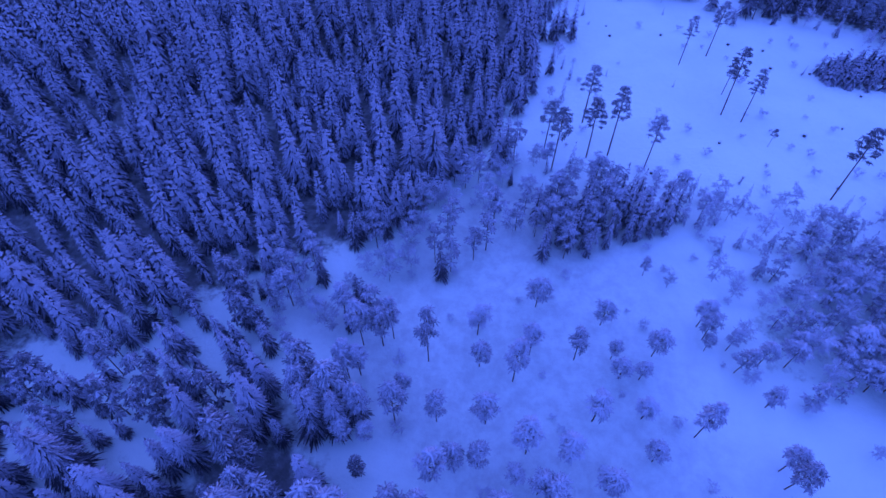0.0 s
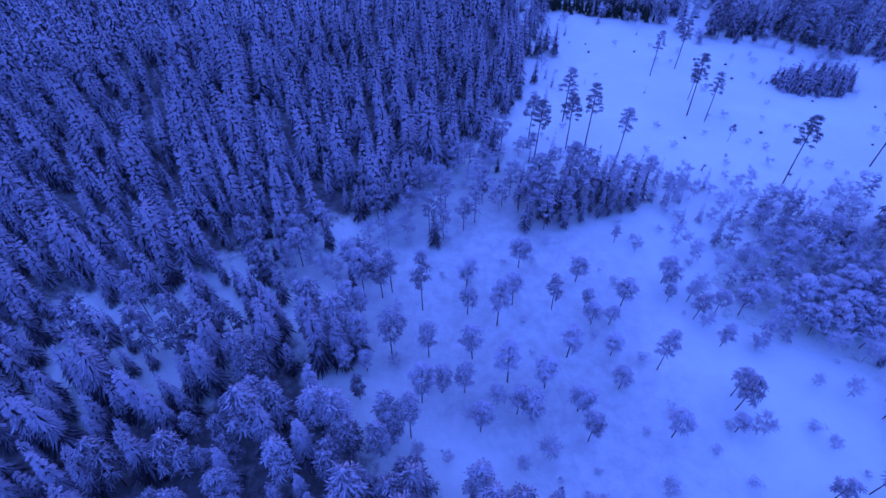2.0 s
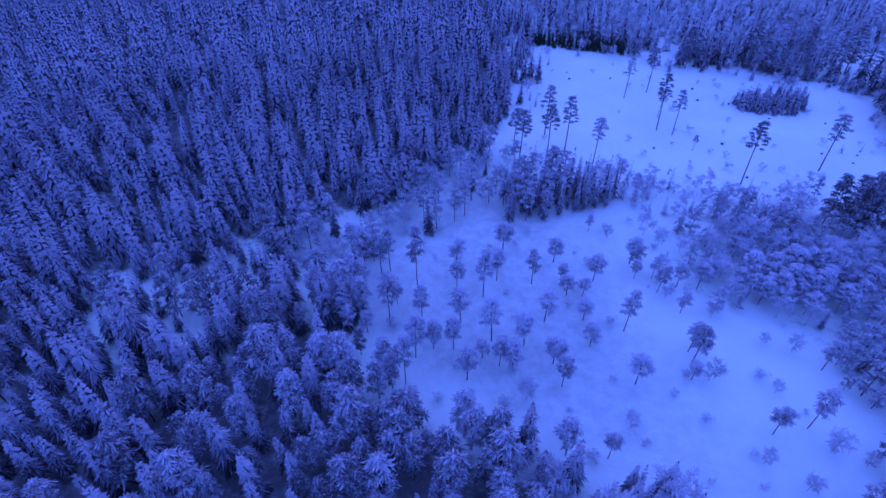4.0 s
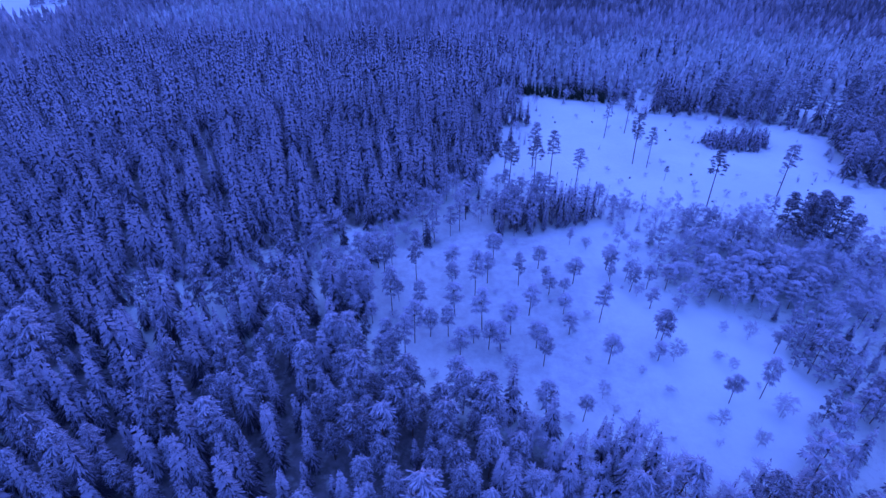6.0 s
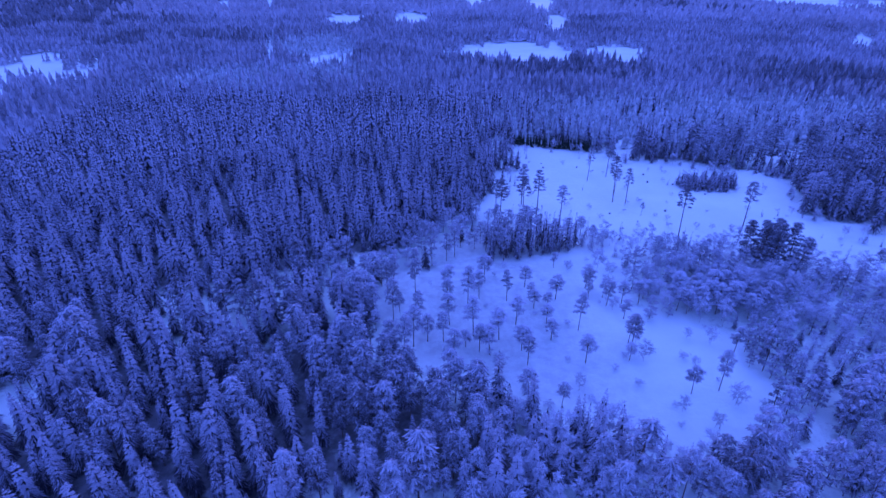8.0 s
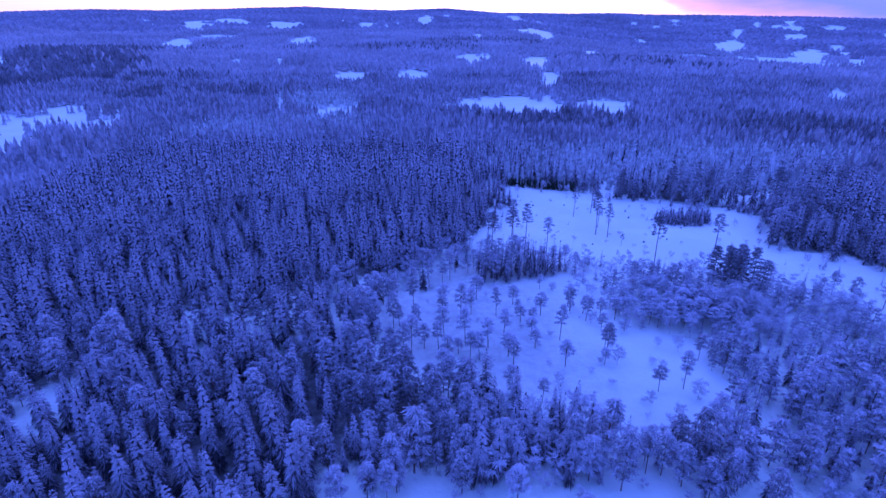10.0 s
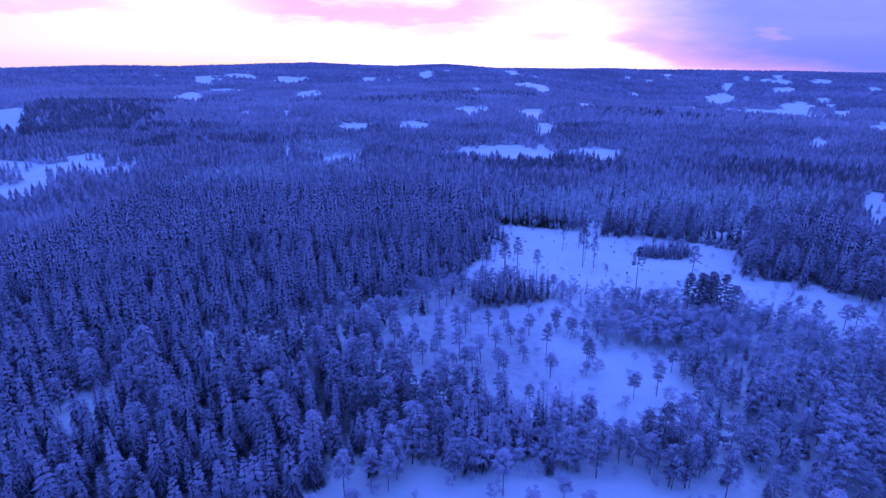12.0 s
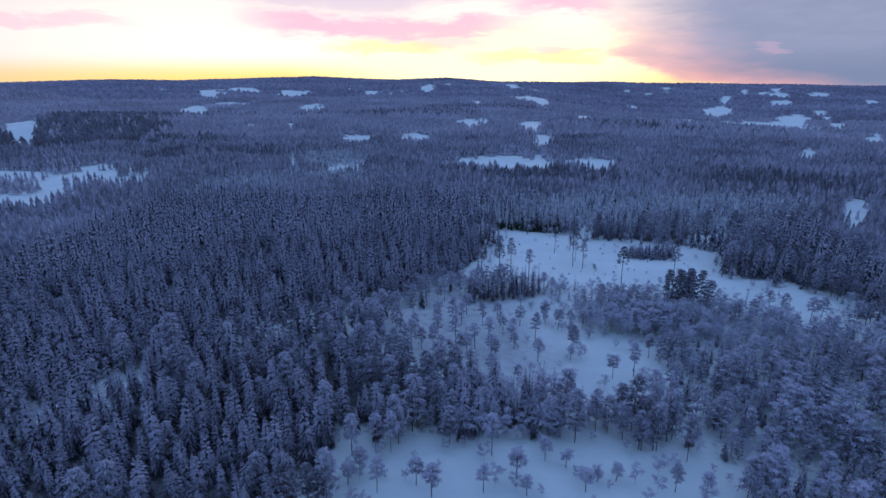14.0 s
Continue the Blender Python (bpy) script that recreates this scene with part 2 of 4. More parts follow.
COPSE = [(10, 68), (14, 64), (26, 66), (38, 68), (42, 73), (40, 79), (22, 78), (12, 78)]
THICKET = [(46, 55), (46, 38), (64, 37), (72, 13), (56, -6), (66, -22), (71, -28), (75, -45), (130, -45), (170, 40), (138, 50), (110, 66), (84, 72), (60, 76)]
NEAR_OPEN = [(-18, -22), (-9, -19), (11, -19), (31, -16), (47, -13), (54, -19), (66, -22), (71, -30), (74, -45), (60, -80), (-20, -80), (-16, -40)]
GLADE = [(-70, 38), (-50, 46), (-34, 53), (-28, 40), (-40, 27), (-61, 22)]
SIDE_GAP = [(-98, -18), (-90, -8), (-78, 5), (-73, 7), (-73, 1), (-83, -11), (-92, -20)]
PALE_WOODS = [[(24, 176), (26, 240), (120, 262), (235, 250), (215, 190), (140, 160), (75, 170)], [(-200, 250), (-175, 320), (-80, 345), (-60, 275), (-90, 262)], [(-170, 480), (-100, 480), (-90, 400), (-150, 405)]]
HEDGE = [(86, 120), (102, 118), (109, 125), (106, 131), (93, 130), (87, 126)]
RIM_BUSHES = [(117, 141), (131, 132), (138, 136), (128, 146)]
BACK_GAP = [(119, 152), (138, 147), (150, 156), (154, 172), (140, 166)]
STRIP_GAP = [(68, 153), (77, 150), (82, 178), (73, 177)]
HEDGE_ROW = [(21, 167), (60, 158), (64, 165), (22, 178)]
SAPLING_STRIP = [(38, 66), (44, 84), (60, 81), (84, 77), (110, 68), (124, 60), (105, 55), (84, 60), (62, 58), (48, 54)]
FIELD = [(-470, 352), (-416, 354), (-380, 355), (-366, 366), (-353, 402), (-289, 379), (-231, 275), (-223, 244), (-244, 224), (-244, 204), (-251, 191), (-274, 190), (-430, 190)]


def inside(poly, x, y):
    """Which of the points x, y lie in the polygon."""
    hit = np.zeros(len(x), bool)
    for (x0, y0), (x1, y1) in zip(poly, poly[1:] + poly[:1]):
        if y0 != y1:
            hit ^= ((y0 > y) != (y1 > y)) & (x < (x1 - x0) * (y - y0) / (y1 - y0) + x0)
    return hit


def edge_gap(poly, x, y):
    """How far the points are from the polygon's outline."""
    best = np.full(len(x), 1e9)
    for (x0, y0), (x1, y1) in zip(poly, poly[1:] + poly[:1]):
        u = np.clip(((x - x0) * (x1 - x0) + (y - y0) * (y1 - y0)) / ((x1 - x0) ** 2 + (y1 - y0) ** 2), 0, 1)
        best = np.minimum(best, np.hypot(x - x0 - u * (x1 - x0), y - y0 - u * (y1 - y0)))
    return best


def step(v, lo, hi):
    u = np.clip((v - lo) / (hi - lo), 0, 1)
    return u * u * (3 - 2 * u)


def waves(x, y, size, seed):
    """Smooth rolling value, about -1 to 1, from a few crossing sine waves."""
    r = np.random.RandomState(seed)
    v = 0.0
    for k in range(7):
        a, ph, s = r.uniform(0, 6.28), r.uniform(0, 6.28), size * r.uniform(0.6, 1.6)
        v = v + np.sin((x * math.cos(a) + y * math.sin(a)) * 6.28 / s + ph)
    return v / 3.5


MID = (15.0, -128.0)
RIDGE_AZ = [-180, -60, -41, -33, -28, -16, -8, -3, 2, 12, 33, 60, 180]
RIDGE_Z = [60, 60, 52, 70, 62, 84, 62, 76, 44, 42, 20, 40, 60]


BRINK_AZ, BRINK_R = [2, 14, 23.5, 30, 34.5, 48], [1380, 1150, 1030, 930, 820, 740]


def height(x, y):
    x, y = np.asarray(x, float), np.asarray(y, float)
    r = np.hypot(x - MID[0], y - MID[1])
    a = np.degrees(np.arctan2(x - MID[0], y - MID[1]))
    z = 0.25 * waves(x, y, 40, 3) * step(r, 0, 60)
    z = z + step(r, 350, 1200) * 4.0 * waves(x, y, 420, 5)
    rise = np.interp(a, RIDGE_AZ, RIDGE_Z)
    left = 1 - step(a, 2, 18)
    z = z + left * step(r, 900, 2600) * 26
    # the plateau breaks off into a wide valley on the right
    brink = np.interp(a, BRINK_AZ, BRINK_R) + 60 * waves(x, y, 500, 9)
    z = z - (1 - left) * step(r, brink, brink + 300) * 38
    z = z + step(r, 2300, 4500) * (rise - 26 * left + 38 * (1 - left))
    z = z + step(r, 1500, 2600) * (1 - step(r, 3600, 4500)) * 8 * waves(x, y, 900, 8)
    hill = np.exp(-(((x + 560) / 170) ** 2 + ((y - 640) / 130) ** 2))
    z = z + 27 * hill + 58 * np.exp(-(((a + 46) / 7.5) ** 2 + ((r - 2000) / 420) ** 2))
    return z - step(r, 4550, 4900) * 60


def link_mesh(name, v, f, mats, index=None, smooth=False):
    """One mesh object from arrays of vertices and triangles."""
    me = bpy.data.meshes.new(name)
    me.vertices.add(len(v))
    me.vertices.foreach_set("co", np.asarray(v, np.float32).ravel())
    n = f.shape[1]
    me.loops.add(f.size)
    me.loops.foreach_set("vertex_index", np.asarray(f, np.int32).ravel())
    me.polygons.add(len(f))
    me.polygons.foreach_set("loop_start", np.arange(0, f.size, n, dtype=np.int32))
    me.polygons.foreach_set("use_smooth", np.full(len(f), smooth))
    for m in mats:
        me.materials.append(m)
    if index is not None:
        me.polygons.foreach_set("material_index", np.asarray(index, np.int32))
    me.update(calc_edges=True)
    return me


def far_open(x, y):
    """Snowfields and mown meadows among the far woods."""
    a = np.degrees(np.arctan2(x - MID[0], y - MID[1]))
    r = np.hypot(x - MID[0], y - MID[1])
    hit = inside(FIELD, x, y)
    for fa, fr, wa, wr in MEADOWS:
        near, far = (fr - wr) * (0.94 if fr < 900 else 0.985), fr + wr * 0.9
        d = ((a - fa) / wa) ** 2 + ((r - (near + far) / 2) / ((far - near) / 2)) ** 2 + 0.32 * waves(x, y, fr * 0.07, 21) + 0.45 * waves(x, y, fr * 0.022, 22)
        hit |= d < 1
    return hit


# bearing, distance, half-width in degrees, half-depth in metres
MEADOWS = [
    (-40.0, 1010, 1.4, 205), (2.9, 560, 6.0, 52), (-26.8, 1550, 1.4, 170), (-23.5, 1710, 2.2, 105), (-25.2, 2480, 1.2, 570), (-22.6, 2790, 1.6, 255),
    (-17.9, 2370, 1.6, 350), (-16.3, 1520, 1.5, 155), (-10.3, 2270, 0.9, 275), (-8.6, 2270, 0.3, 265), (-22.1, 1000, 0.7, 85), (-18.3, 1020, 0.3, 65),
    (-6.3, 820, 2.0, 70), (-11.8, 810, 2.1, 60), (-5.0, 2900, 0.9, 405), (-0.5, 1080, 2.2, 130), (5.1, 2000, 1.7, 245), (6.3, 1800, 0.9, 165),
    (5.3, 1020, 1.5, 155), (6.5, 780, 1.2, 75),
]
MEADOWS += [
    (10.4, 1340, 0.8, 195), (19.0, 1720, 5.0, 80), (26.0, 1690, 4.6, 125), (22.0, 2310, 1.5, 435), (28.0, 1990, 1.6, 285), (29.9, 2340, 0.6, 105),
    (31.1, 1790, 0.8, 140), (33.8, 1290, 0.8, 340), (24.0, 3630, 0.4, 300), (26.4, 3690, 0.5, 345), (26.8, 2880, 0.9, 150), (22.5, 3010, 0.4, 255),
    (17.6, 3800, 0.5, 240), (29.5, 3340, 0.9, 95), (3.5, 3370, 0.9, 555), (-0.0, 1710, 0.6, 160), (29.5, 730, 0.9, 65), (11.6, 560, 3.0, 45),
    (33.6, 430, 1.0, 50), (-14.1, 570, 2.8, 70), (-18.3, 590, 0.3, 75),
]
# small strips of farmland on the far slopes
farm = random.Random(5)
MEADOWS += [(farm.uniform(-29, 6), farm.uniform(2400, 3300), farm.uniform(0.3, 0.9), farm.uniform(45, 120)) for _ in range(26)]
MEADOWS += [(farm.uniform(13, 34), farm.uniform(1900, 3700), farm.uniform(0.3, 0.9), farm.uniform(45, 110)) for _ in range(12)]
# bearing, distance, half-width, half-depth of darker stands with little frost
DARK_STANDS = [(-36, 880, 7.5, 130), (-26, 760, 4, 40), (20, 930, 6, 40), (-8, 1250, 8, 60), (-30, 1300, 7, 70), (12, 1050, 8, 60), (8.5, 458, 9, 34), (29, 490, 8, 38), (-22, 640, 9, 40), (5, 1450, 9, 90)]


def dark_stand(x, y):
    a = np.degrees(np.arctan2(x - MID[0], y - MID[1]))
    r = np.hypot(x - MID[0], y - MID[1])
    hit = np.zeros(len(x), bool)
    for fa, fr, wa, wr in DARK_STANDS:
        hit |= ((a - fa) / wa) ** 2 + ((r - fr) / wr) ** 2 + 0.7 * waves(x, y, fr * 0.2, 23) + 0.5 * waves(x, y, fr * 0.05, 24) < 1
    return hit & (np.random.RandomState(7).uniform(0, 1, len(x)) < np.where(a < -28, 0.9, 0.35))


# ---- ground: one sheet out to the skyline ----
rings = np.concatenate([np.arange(0, 320, 4.0), 320 * np.cumprod(np.full(110, 1.0252))])
rings = rings[rings < 4950]
spokes = np.radians(np.concatenate([np.arange(-48, 48, 0.4), np.arange(48, 312, 4.0)]))
rr, aa = np.meshgrid(rings, spokes, indexing="ij")
gx, gy = MID[0] + (rr * np.sin(aa)).ravel(), MID[1] + (rr * np.cos(aa)).ravel()
gz = height(gx, gy)
na = len(spokes)
i0 = (np.arange(len(rings) - 1)[:, None] * na + np.arange(na)[None]).ravel()
i1 = (np.arange(len(rings) - 1)[:, None] * na + (np.arange(na) + 1)[None] % na).ravel()
gf = np.stack([i0, i1, i1 + na, i0 + na], 1)
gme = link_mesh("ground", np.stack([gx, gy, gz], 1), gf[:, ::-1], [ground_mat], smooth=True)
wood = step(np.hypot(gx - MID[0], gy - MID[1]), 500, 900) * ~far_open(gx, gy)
# shade under close trees, put into the ground colour as a darker floor
tree_shade = 0.85 * (np.hypot(gx, gy) < 420) * ~far_open(gx, gy)
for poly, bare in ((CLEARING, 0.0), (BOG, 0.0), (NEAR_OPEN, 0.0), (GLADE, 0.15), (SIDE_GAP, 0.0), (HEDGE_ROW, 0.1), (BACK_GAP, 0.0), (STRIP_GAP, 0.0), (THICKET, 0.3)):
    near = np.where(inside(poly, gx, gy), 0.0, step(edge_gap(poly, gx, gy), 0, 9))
    tree_shade = np.where(near < 1, np.minimum(tree_shade, bare + (0.85 - bare) * near), tree_shade)
gme.attributes.new("floor_shade", "FLOAT", "POINT").data.foreach_set("value", tree_shade.astype(np.float32))
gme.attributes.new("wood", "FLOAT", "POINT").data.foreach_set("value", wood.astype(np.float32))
bog = inside(BOG, gx, gy) * step(edge_gap(BOG, gx, gy), 0, 10) * (1 - step(gx + gy * 0.2, 30, 62))
gme.attributes.new("bog", "FLOAT", "POINT").data.foreach_set("value", bog.astype(np.float32))
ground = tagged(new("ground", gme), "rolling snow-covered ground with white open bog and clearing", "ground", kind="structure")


# ---- trees ----
def flakes(base, way, length, width, thick, droop):
    """Little boughs, each a pointed blade creased along its ridge, with drooping sides."""
    n = len(base)
    way = way / np.linalg.norm(way, axis=1, keepdims=True)
    upv = np.array([0, 0, 1.0])
    sidev = np.cross(way, upv)
    sidev = sidev / np.maximum(np.linalg.norm(sidev, axis=1, keepdims=True), 1e-3)
    L, W, T, D = (np.broadcast_to(q, n)[:, None] for q in (length, width, thick, droop))
    mid = base + way * L * 0.55
    tip = base + way * L - upv * D * L
    low = upv * (D * L * 0.55 + T + W * 0.3)
    v = np.stack([base, mid + sidev * W * 0.5 - low, mid - sidev * W * 0.5 - low, tip], 1)
    f = np.array([(0, 3, 1), (0, 2, 3)])
    return v.reshape(-1, 3), (np.arange(n)[:, None, None] * 4 + f[None]).reshape(-1, 3)


def rod(points, radii, sides=5):
    """A tapered, bent round rod through the points."""
    points = [np.asarray(p, float) for p in points]
    v, f = [], []
    for p, r in zip(points, radii):
        for k in range(sides):
            a = 6.2832 * k / sides
            v.append(p + np.array([r * math.cos(a), r * math.sin(a), 0]))
    for s in range(len(points) - 1):
        for k in range(sides):
            a, b = s * sides + k, s * sides + (k + 1) % sides
            f += [(a, b, b + sides), (a, b + sides, a + sides)]
    return np.array(v), np.array(f)


def join(pieces):
    v, f, at = [], [], 0
    for pv, pf in pieces:
        v.append(pv)
        f.append(pf + at)
        at += len(pv)
    return np.concatenate(v), np.concatenate(f)


def fan(base, way, length, width, thick, droop, count, spread, r):
    """Each bough as a spray of fingers that part from one root."""
    bs, ws, ls, wd, th, dr = [], [], [], [], [], []
    for k in range(count):
        turn = (k - (count - 1) / 2) * spread + r.normal(0, 0.1, len(base))
        c, s = np.cos(turn), np.sin(turn)
        w = np.stack([way[:, 0] * c - way[:, 1] * s, way[:, 0] * s + way[:, 1] * c, way[:, 2]], 1)
        back = abs(k - (count - 1) / 2) / max(count - 1, 1)
        bs.append(base + way * (length * 0.25 * back)[:, None])
        ws.append(w)
        ls.append(length * (1 - 0.45 * back) * r.uniform(0.85, 1.1, len(base)))
        wd.append(width * r.uniform(0.8, 1.2, len(base)))
        th.append(thick * r.uniform(0.7, 1.3, len(base)))
        dr.append(droop * r.uniform(0.7, 1.3, len(base)))
    return flakes(np.concatenate(bs), np.concatenate(ws), np.concatenate(ls), np.concatenate(wd), np.concatenate(th), np.concatenate(dr))


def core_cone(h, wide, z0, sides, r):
    """A ragged cone that stands in for the shaded inside of a crown."""
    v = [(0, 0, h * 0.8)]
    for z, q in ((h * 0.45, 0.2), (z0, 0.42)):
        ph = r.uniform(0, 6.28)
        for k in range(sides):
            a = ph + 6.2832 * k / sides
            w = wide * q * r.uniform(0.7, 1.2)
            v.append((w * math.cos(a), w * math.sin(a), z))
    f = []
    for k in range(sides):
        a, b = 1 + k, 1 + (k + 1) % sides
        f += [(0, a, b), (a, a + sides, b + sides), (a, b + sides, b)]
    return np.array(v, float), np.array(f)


def stand_spruce(h, wide, tiers, per, fingers, slim, seed):
    """A spruce of the dense stand: whorls of hand-shaped drooping boughs round a dark cone for inner shade."""
    r = np.random.RandomState(seed)
    v, f = [], []
    for t in range(tiers):
        u = ((t + 0.5) / tiers) ** 0.85
        reach = wide * (1 - u) ** 0.7 * r.uniform(0.85, 1.12) + 0.18
        n = max(4, int(round(per * (1 - 0.42 * u))))
        ph = r.uniform(0, 6.28)
        for k in range(n):
            a0 = ph + 6.2832 * k / n + r.normal(0, 0.16)
            z0 = h * (0.13 + 0.84 * u) + r.uniform(-0.5, 0.5) * h / tiers
            long = reach * r.uniform(0.78, 1.16)
            # lower boughs sag more and hold less snow, standing in for shade there
            sag = (0.85 - 0.85 * u) * r.uniform(0.8, 1.25)
            for q in range(fingers):
                off = q - (fingers - 1) / 2
                a = a0 + off * (1.05 / fingers + 0.07) + r.normal(0, 0.07)
                d0 = np.array([math.cos(a0), math.sin(a0), 0.0])
                d = np.array([math.cos(a), math.sin(a), 0.0])
                side = np.array([-d[1], d[0], 0.0])
                start = 0.05 if abs(off) < 0.6 else 0.22
                L = long * (1 - 0.5 * abs(off) / fingers) * r.uniform(0.88, 1.12) - long * start
                w = slim * (0.5 + 0.5 * L)
                root = d0 * long * start + np.array([0, 0, z0 - long * start * sag * 0.4])
                mid = root + d * L * 0.55 - np.array([0, 0, L * sag * 0.45])
                tip = root + d * L - np.array([0, 0, L * sag * 1.15 * r.uniform(0.85, 1.2)])
                at = len(v)
                v += [root, mid + side * w - np.array([0, 0, 0.6 * w]), mid - side * w - np.array([0, 0, 0.6 * w]), tip]
                f += [(at, at + 3, at + 1), (at, at + 2, at + 3)]
    crown = (np.array(v), np.array(f))
    tip = flakes(np.array([[0, 0, h * 0.93]]), np.array([[0.03, 0.02, 1.0]]), 0.09 * h, 0.25, 0.08, 0.0)
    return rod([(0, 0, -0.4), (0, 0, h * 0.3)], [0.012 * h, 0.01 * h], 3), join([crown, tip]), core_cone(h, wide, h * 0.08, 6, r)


def spruce_shape(h, wide, tiers, per, fingers, seed):
    """Trunk and crown of a spruce of height h and greatest crown radius wide."""
    r = np.random.RandomState(seed)
    base, way, length, droop = [], [], [], []
    for t in range(tiers):
        u = (t + 0.5) / tiers
        z = h * (0.1 + 0.88 * u)
        reach = wide * (1 - u) ** 0.65 * r.uniform(0.8, 1.15) + 0.2
        n = max(3, int(round(per * (1 - 0.45 * u))))
        ph = r.uniform(0, 6.28)
        for k in range(n):
            a = ph + 6.2832 * k / n + r.normal(0, 0.25)
            base.append((0.04 * math.cos(a), 0.04 * math.sin(a), z + r.normal(0, 0.15)))
            way.append((math.cos(a), math.sin(a), 0.45 * u - 0.15))
            length.append(reach * r.uniform(0.7, 1.15))
            droop.append({1: 0.8, 2: 0.62, 3: 0.66}.get(fingers, 0.5) - 0.25 * u + r.normal(0, 0.06))
    base, way, length, droop = map(np.array, (base, way, length, droop))
    spread = {1: 0.0, 2: 0.45}.get(fingers, 0.26)
    wide_f = {1: 0.75, 2: 0.3, 3: 0.19}.get(fingers, 0.17)
    crown = fan(base, way, length, length * wide_f + 0.07, length * wide_f * 0.28 + 0.035, droop, fingers, spread, r)
    tip = flakes(np.array([[0, 0, h * 0.93], [0.03, 0, h * 0.93]]), np.array([[0.03, 0.02, 1.0], [0.05, -0.03, 1.0]]), 0.09 * h, 0.22, 0.06, 0.0)
    crown = join([crown, tip, core_cone(h, wide, h * 0.1, 5, r)])
    lean = r.normal(0, 0.06, 2)
    trunk = rod([(0, 0, -0.4), (lean[0], lean[1], h * 0.45), (0, 0, h * 0.95)], [0.013 * h, 0.009 * h, 0.02], 6 if fingers > 3 else 3)
    return trunk, crown


def lobe(c, rad, count, r):
    """Roots and ways of the drooping sprays of one snowy tuft."""
    base, way, length, droop = [], [], [], []
    ph = r.uniform(0, 6.28)
    for k in range(count):
        a = ph + 2.4 * k + r.normal(0, 0.15)
        out = 0.05 + 0.35 * ((k + 0.5) / count)
        base.append(c + np.array([out * math.cos(a), out * math.sin(a), 0.3 - 0.35 * out]) * rad)
        way.append((math.cos(a), math.sin(a), r.uniform(-0.1, 0.25)))
        length.append(rad * r.uniform(0.6, 0.95))
        droop.append(r.uniform(0.45, 1.0))
    return base, way, length, droop


def pad(c, rad, sides, r, fine):
    """A rounded, ragged cushion of needles and snow."""
    v, f = [c + np.array([0, 0, 0.34 * rad])], []
    ph = r.uniform(0, 6.28)
    rings = ((0.58, 0.16), (1.0, -0.3)) if fine else ((1.0, -0.25),)
    for q, z in rings:
        for k in range(sides):
            a = ph + 6.2832 * (k + r.uniform(-0.25, 0.25)) / sides
            w = rad * q * ((1.12 if k % 2 else 0.74) if q == 1.0 else 1.0) * r.uniform(0.85, 1.15)
            v.append(c + np.array([w * math.cos(a), w * math.sin(a), rad * (z + r.normal(0, 0.08))]))
    for k in range(sides):
        a, b = 1 + k, 1 + (k + 1) % sides
        f.append((0, a, b))
        if fine:
            f += [(a, a + sides, b + sides), (a, b + sides, b)]
    return np.array(v), np.array(f)


def pine_shape(h, wide, bare, lobes, per, seed, tall=0.5, fine=True):
    """A pine: bare stem below, limbs above that end in rounded drooping tufts."""
    r = np.random.RandomState(seed)
    bend = r.normal(0, 0.02 * h, 2)
    stem = lambda z: np.array([bend[0] * (z / h) ** 2, bend[1] * (z / h) ** 2, z])
    rods = [rod([(0, 0, -0.4), stem(h * 0.4), stem(h * 0.75), stem(h * 0.95)], [0.008 * h + 0.03, 0.0065 * h + 0.02, 0.005 * h, 0.02], 6 if fine else 3)]
    bs, ws, ls, ds, pads = [], [], [], [], [pad(stem(h * 0.94), wide * 0.25, 8, r, fine)]
    for k in range(lobes):
        u = (k + r.uniform(0.2, 0.8)) / lobes
        z0 = h * (bare + (0.93 - bare) * u)
        reach = wide * math.sqrt(max(0.05, 1 - (max(u - 0.1, 0) / 0.92) ** 2)) * r.uniform(0.4, 0.95) * (0.75 + 0.25 * min(1, u * 5))
        a = 2.4 * k + r.normal(0, 0.35)
        root = stem(z0 - 0.1 * reach)
        end = root + np.array([math.cos(a) * reach, math.sin(a) * reach, reach * 0.35 * tall])
        if fine:
            rods.append(rod([root, (root + end) / 2 + np.array([0, 0, 0.06]), end], [0.045, 0.032, 0.015], 3))
        big = wide * (0.32 if tall < 0.8 else 0.22) * r.uniform(0.85, 1.35)
        pads.append(pad(end, big * (0.62 if fine else 0.85), 8 if fine else 6, r, fine))
        got = lobe(end, big * 1.25, per, r)
        for to, part_list in zip((bs, ws, ls, ds), got):
            to += part_list
    got = lobe(stem(h * 0.94), wide * 0.5, per, r)
    for to, part_list in zip((bs, ws, ls, ds), got):
        to += part_list
    bs, ws, ls, ds = map(np.array, (bs, ws, ls, ds))
    crown = flakes(bs, ws, ls, ls * (0.22 if fine else 0.34) + 0.05, ls * (0.05 if fine else 0.09) + 0.025, ds)
    crown = join([crown] + pads)
    return join(rods), crown


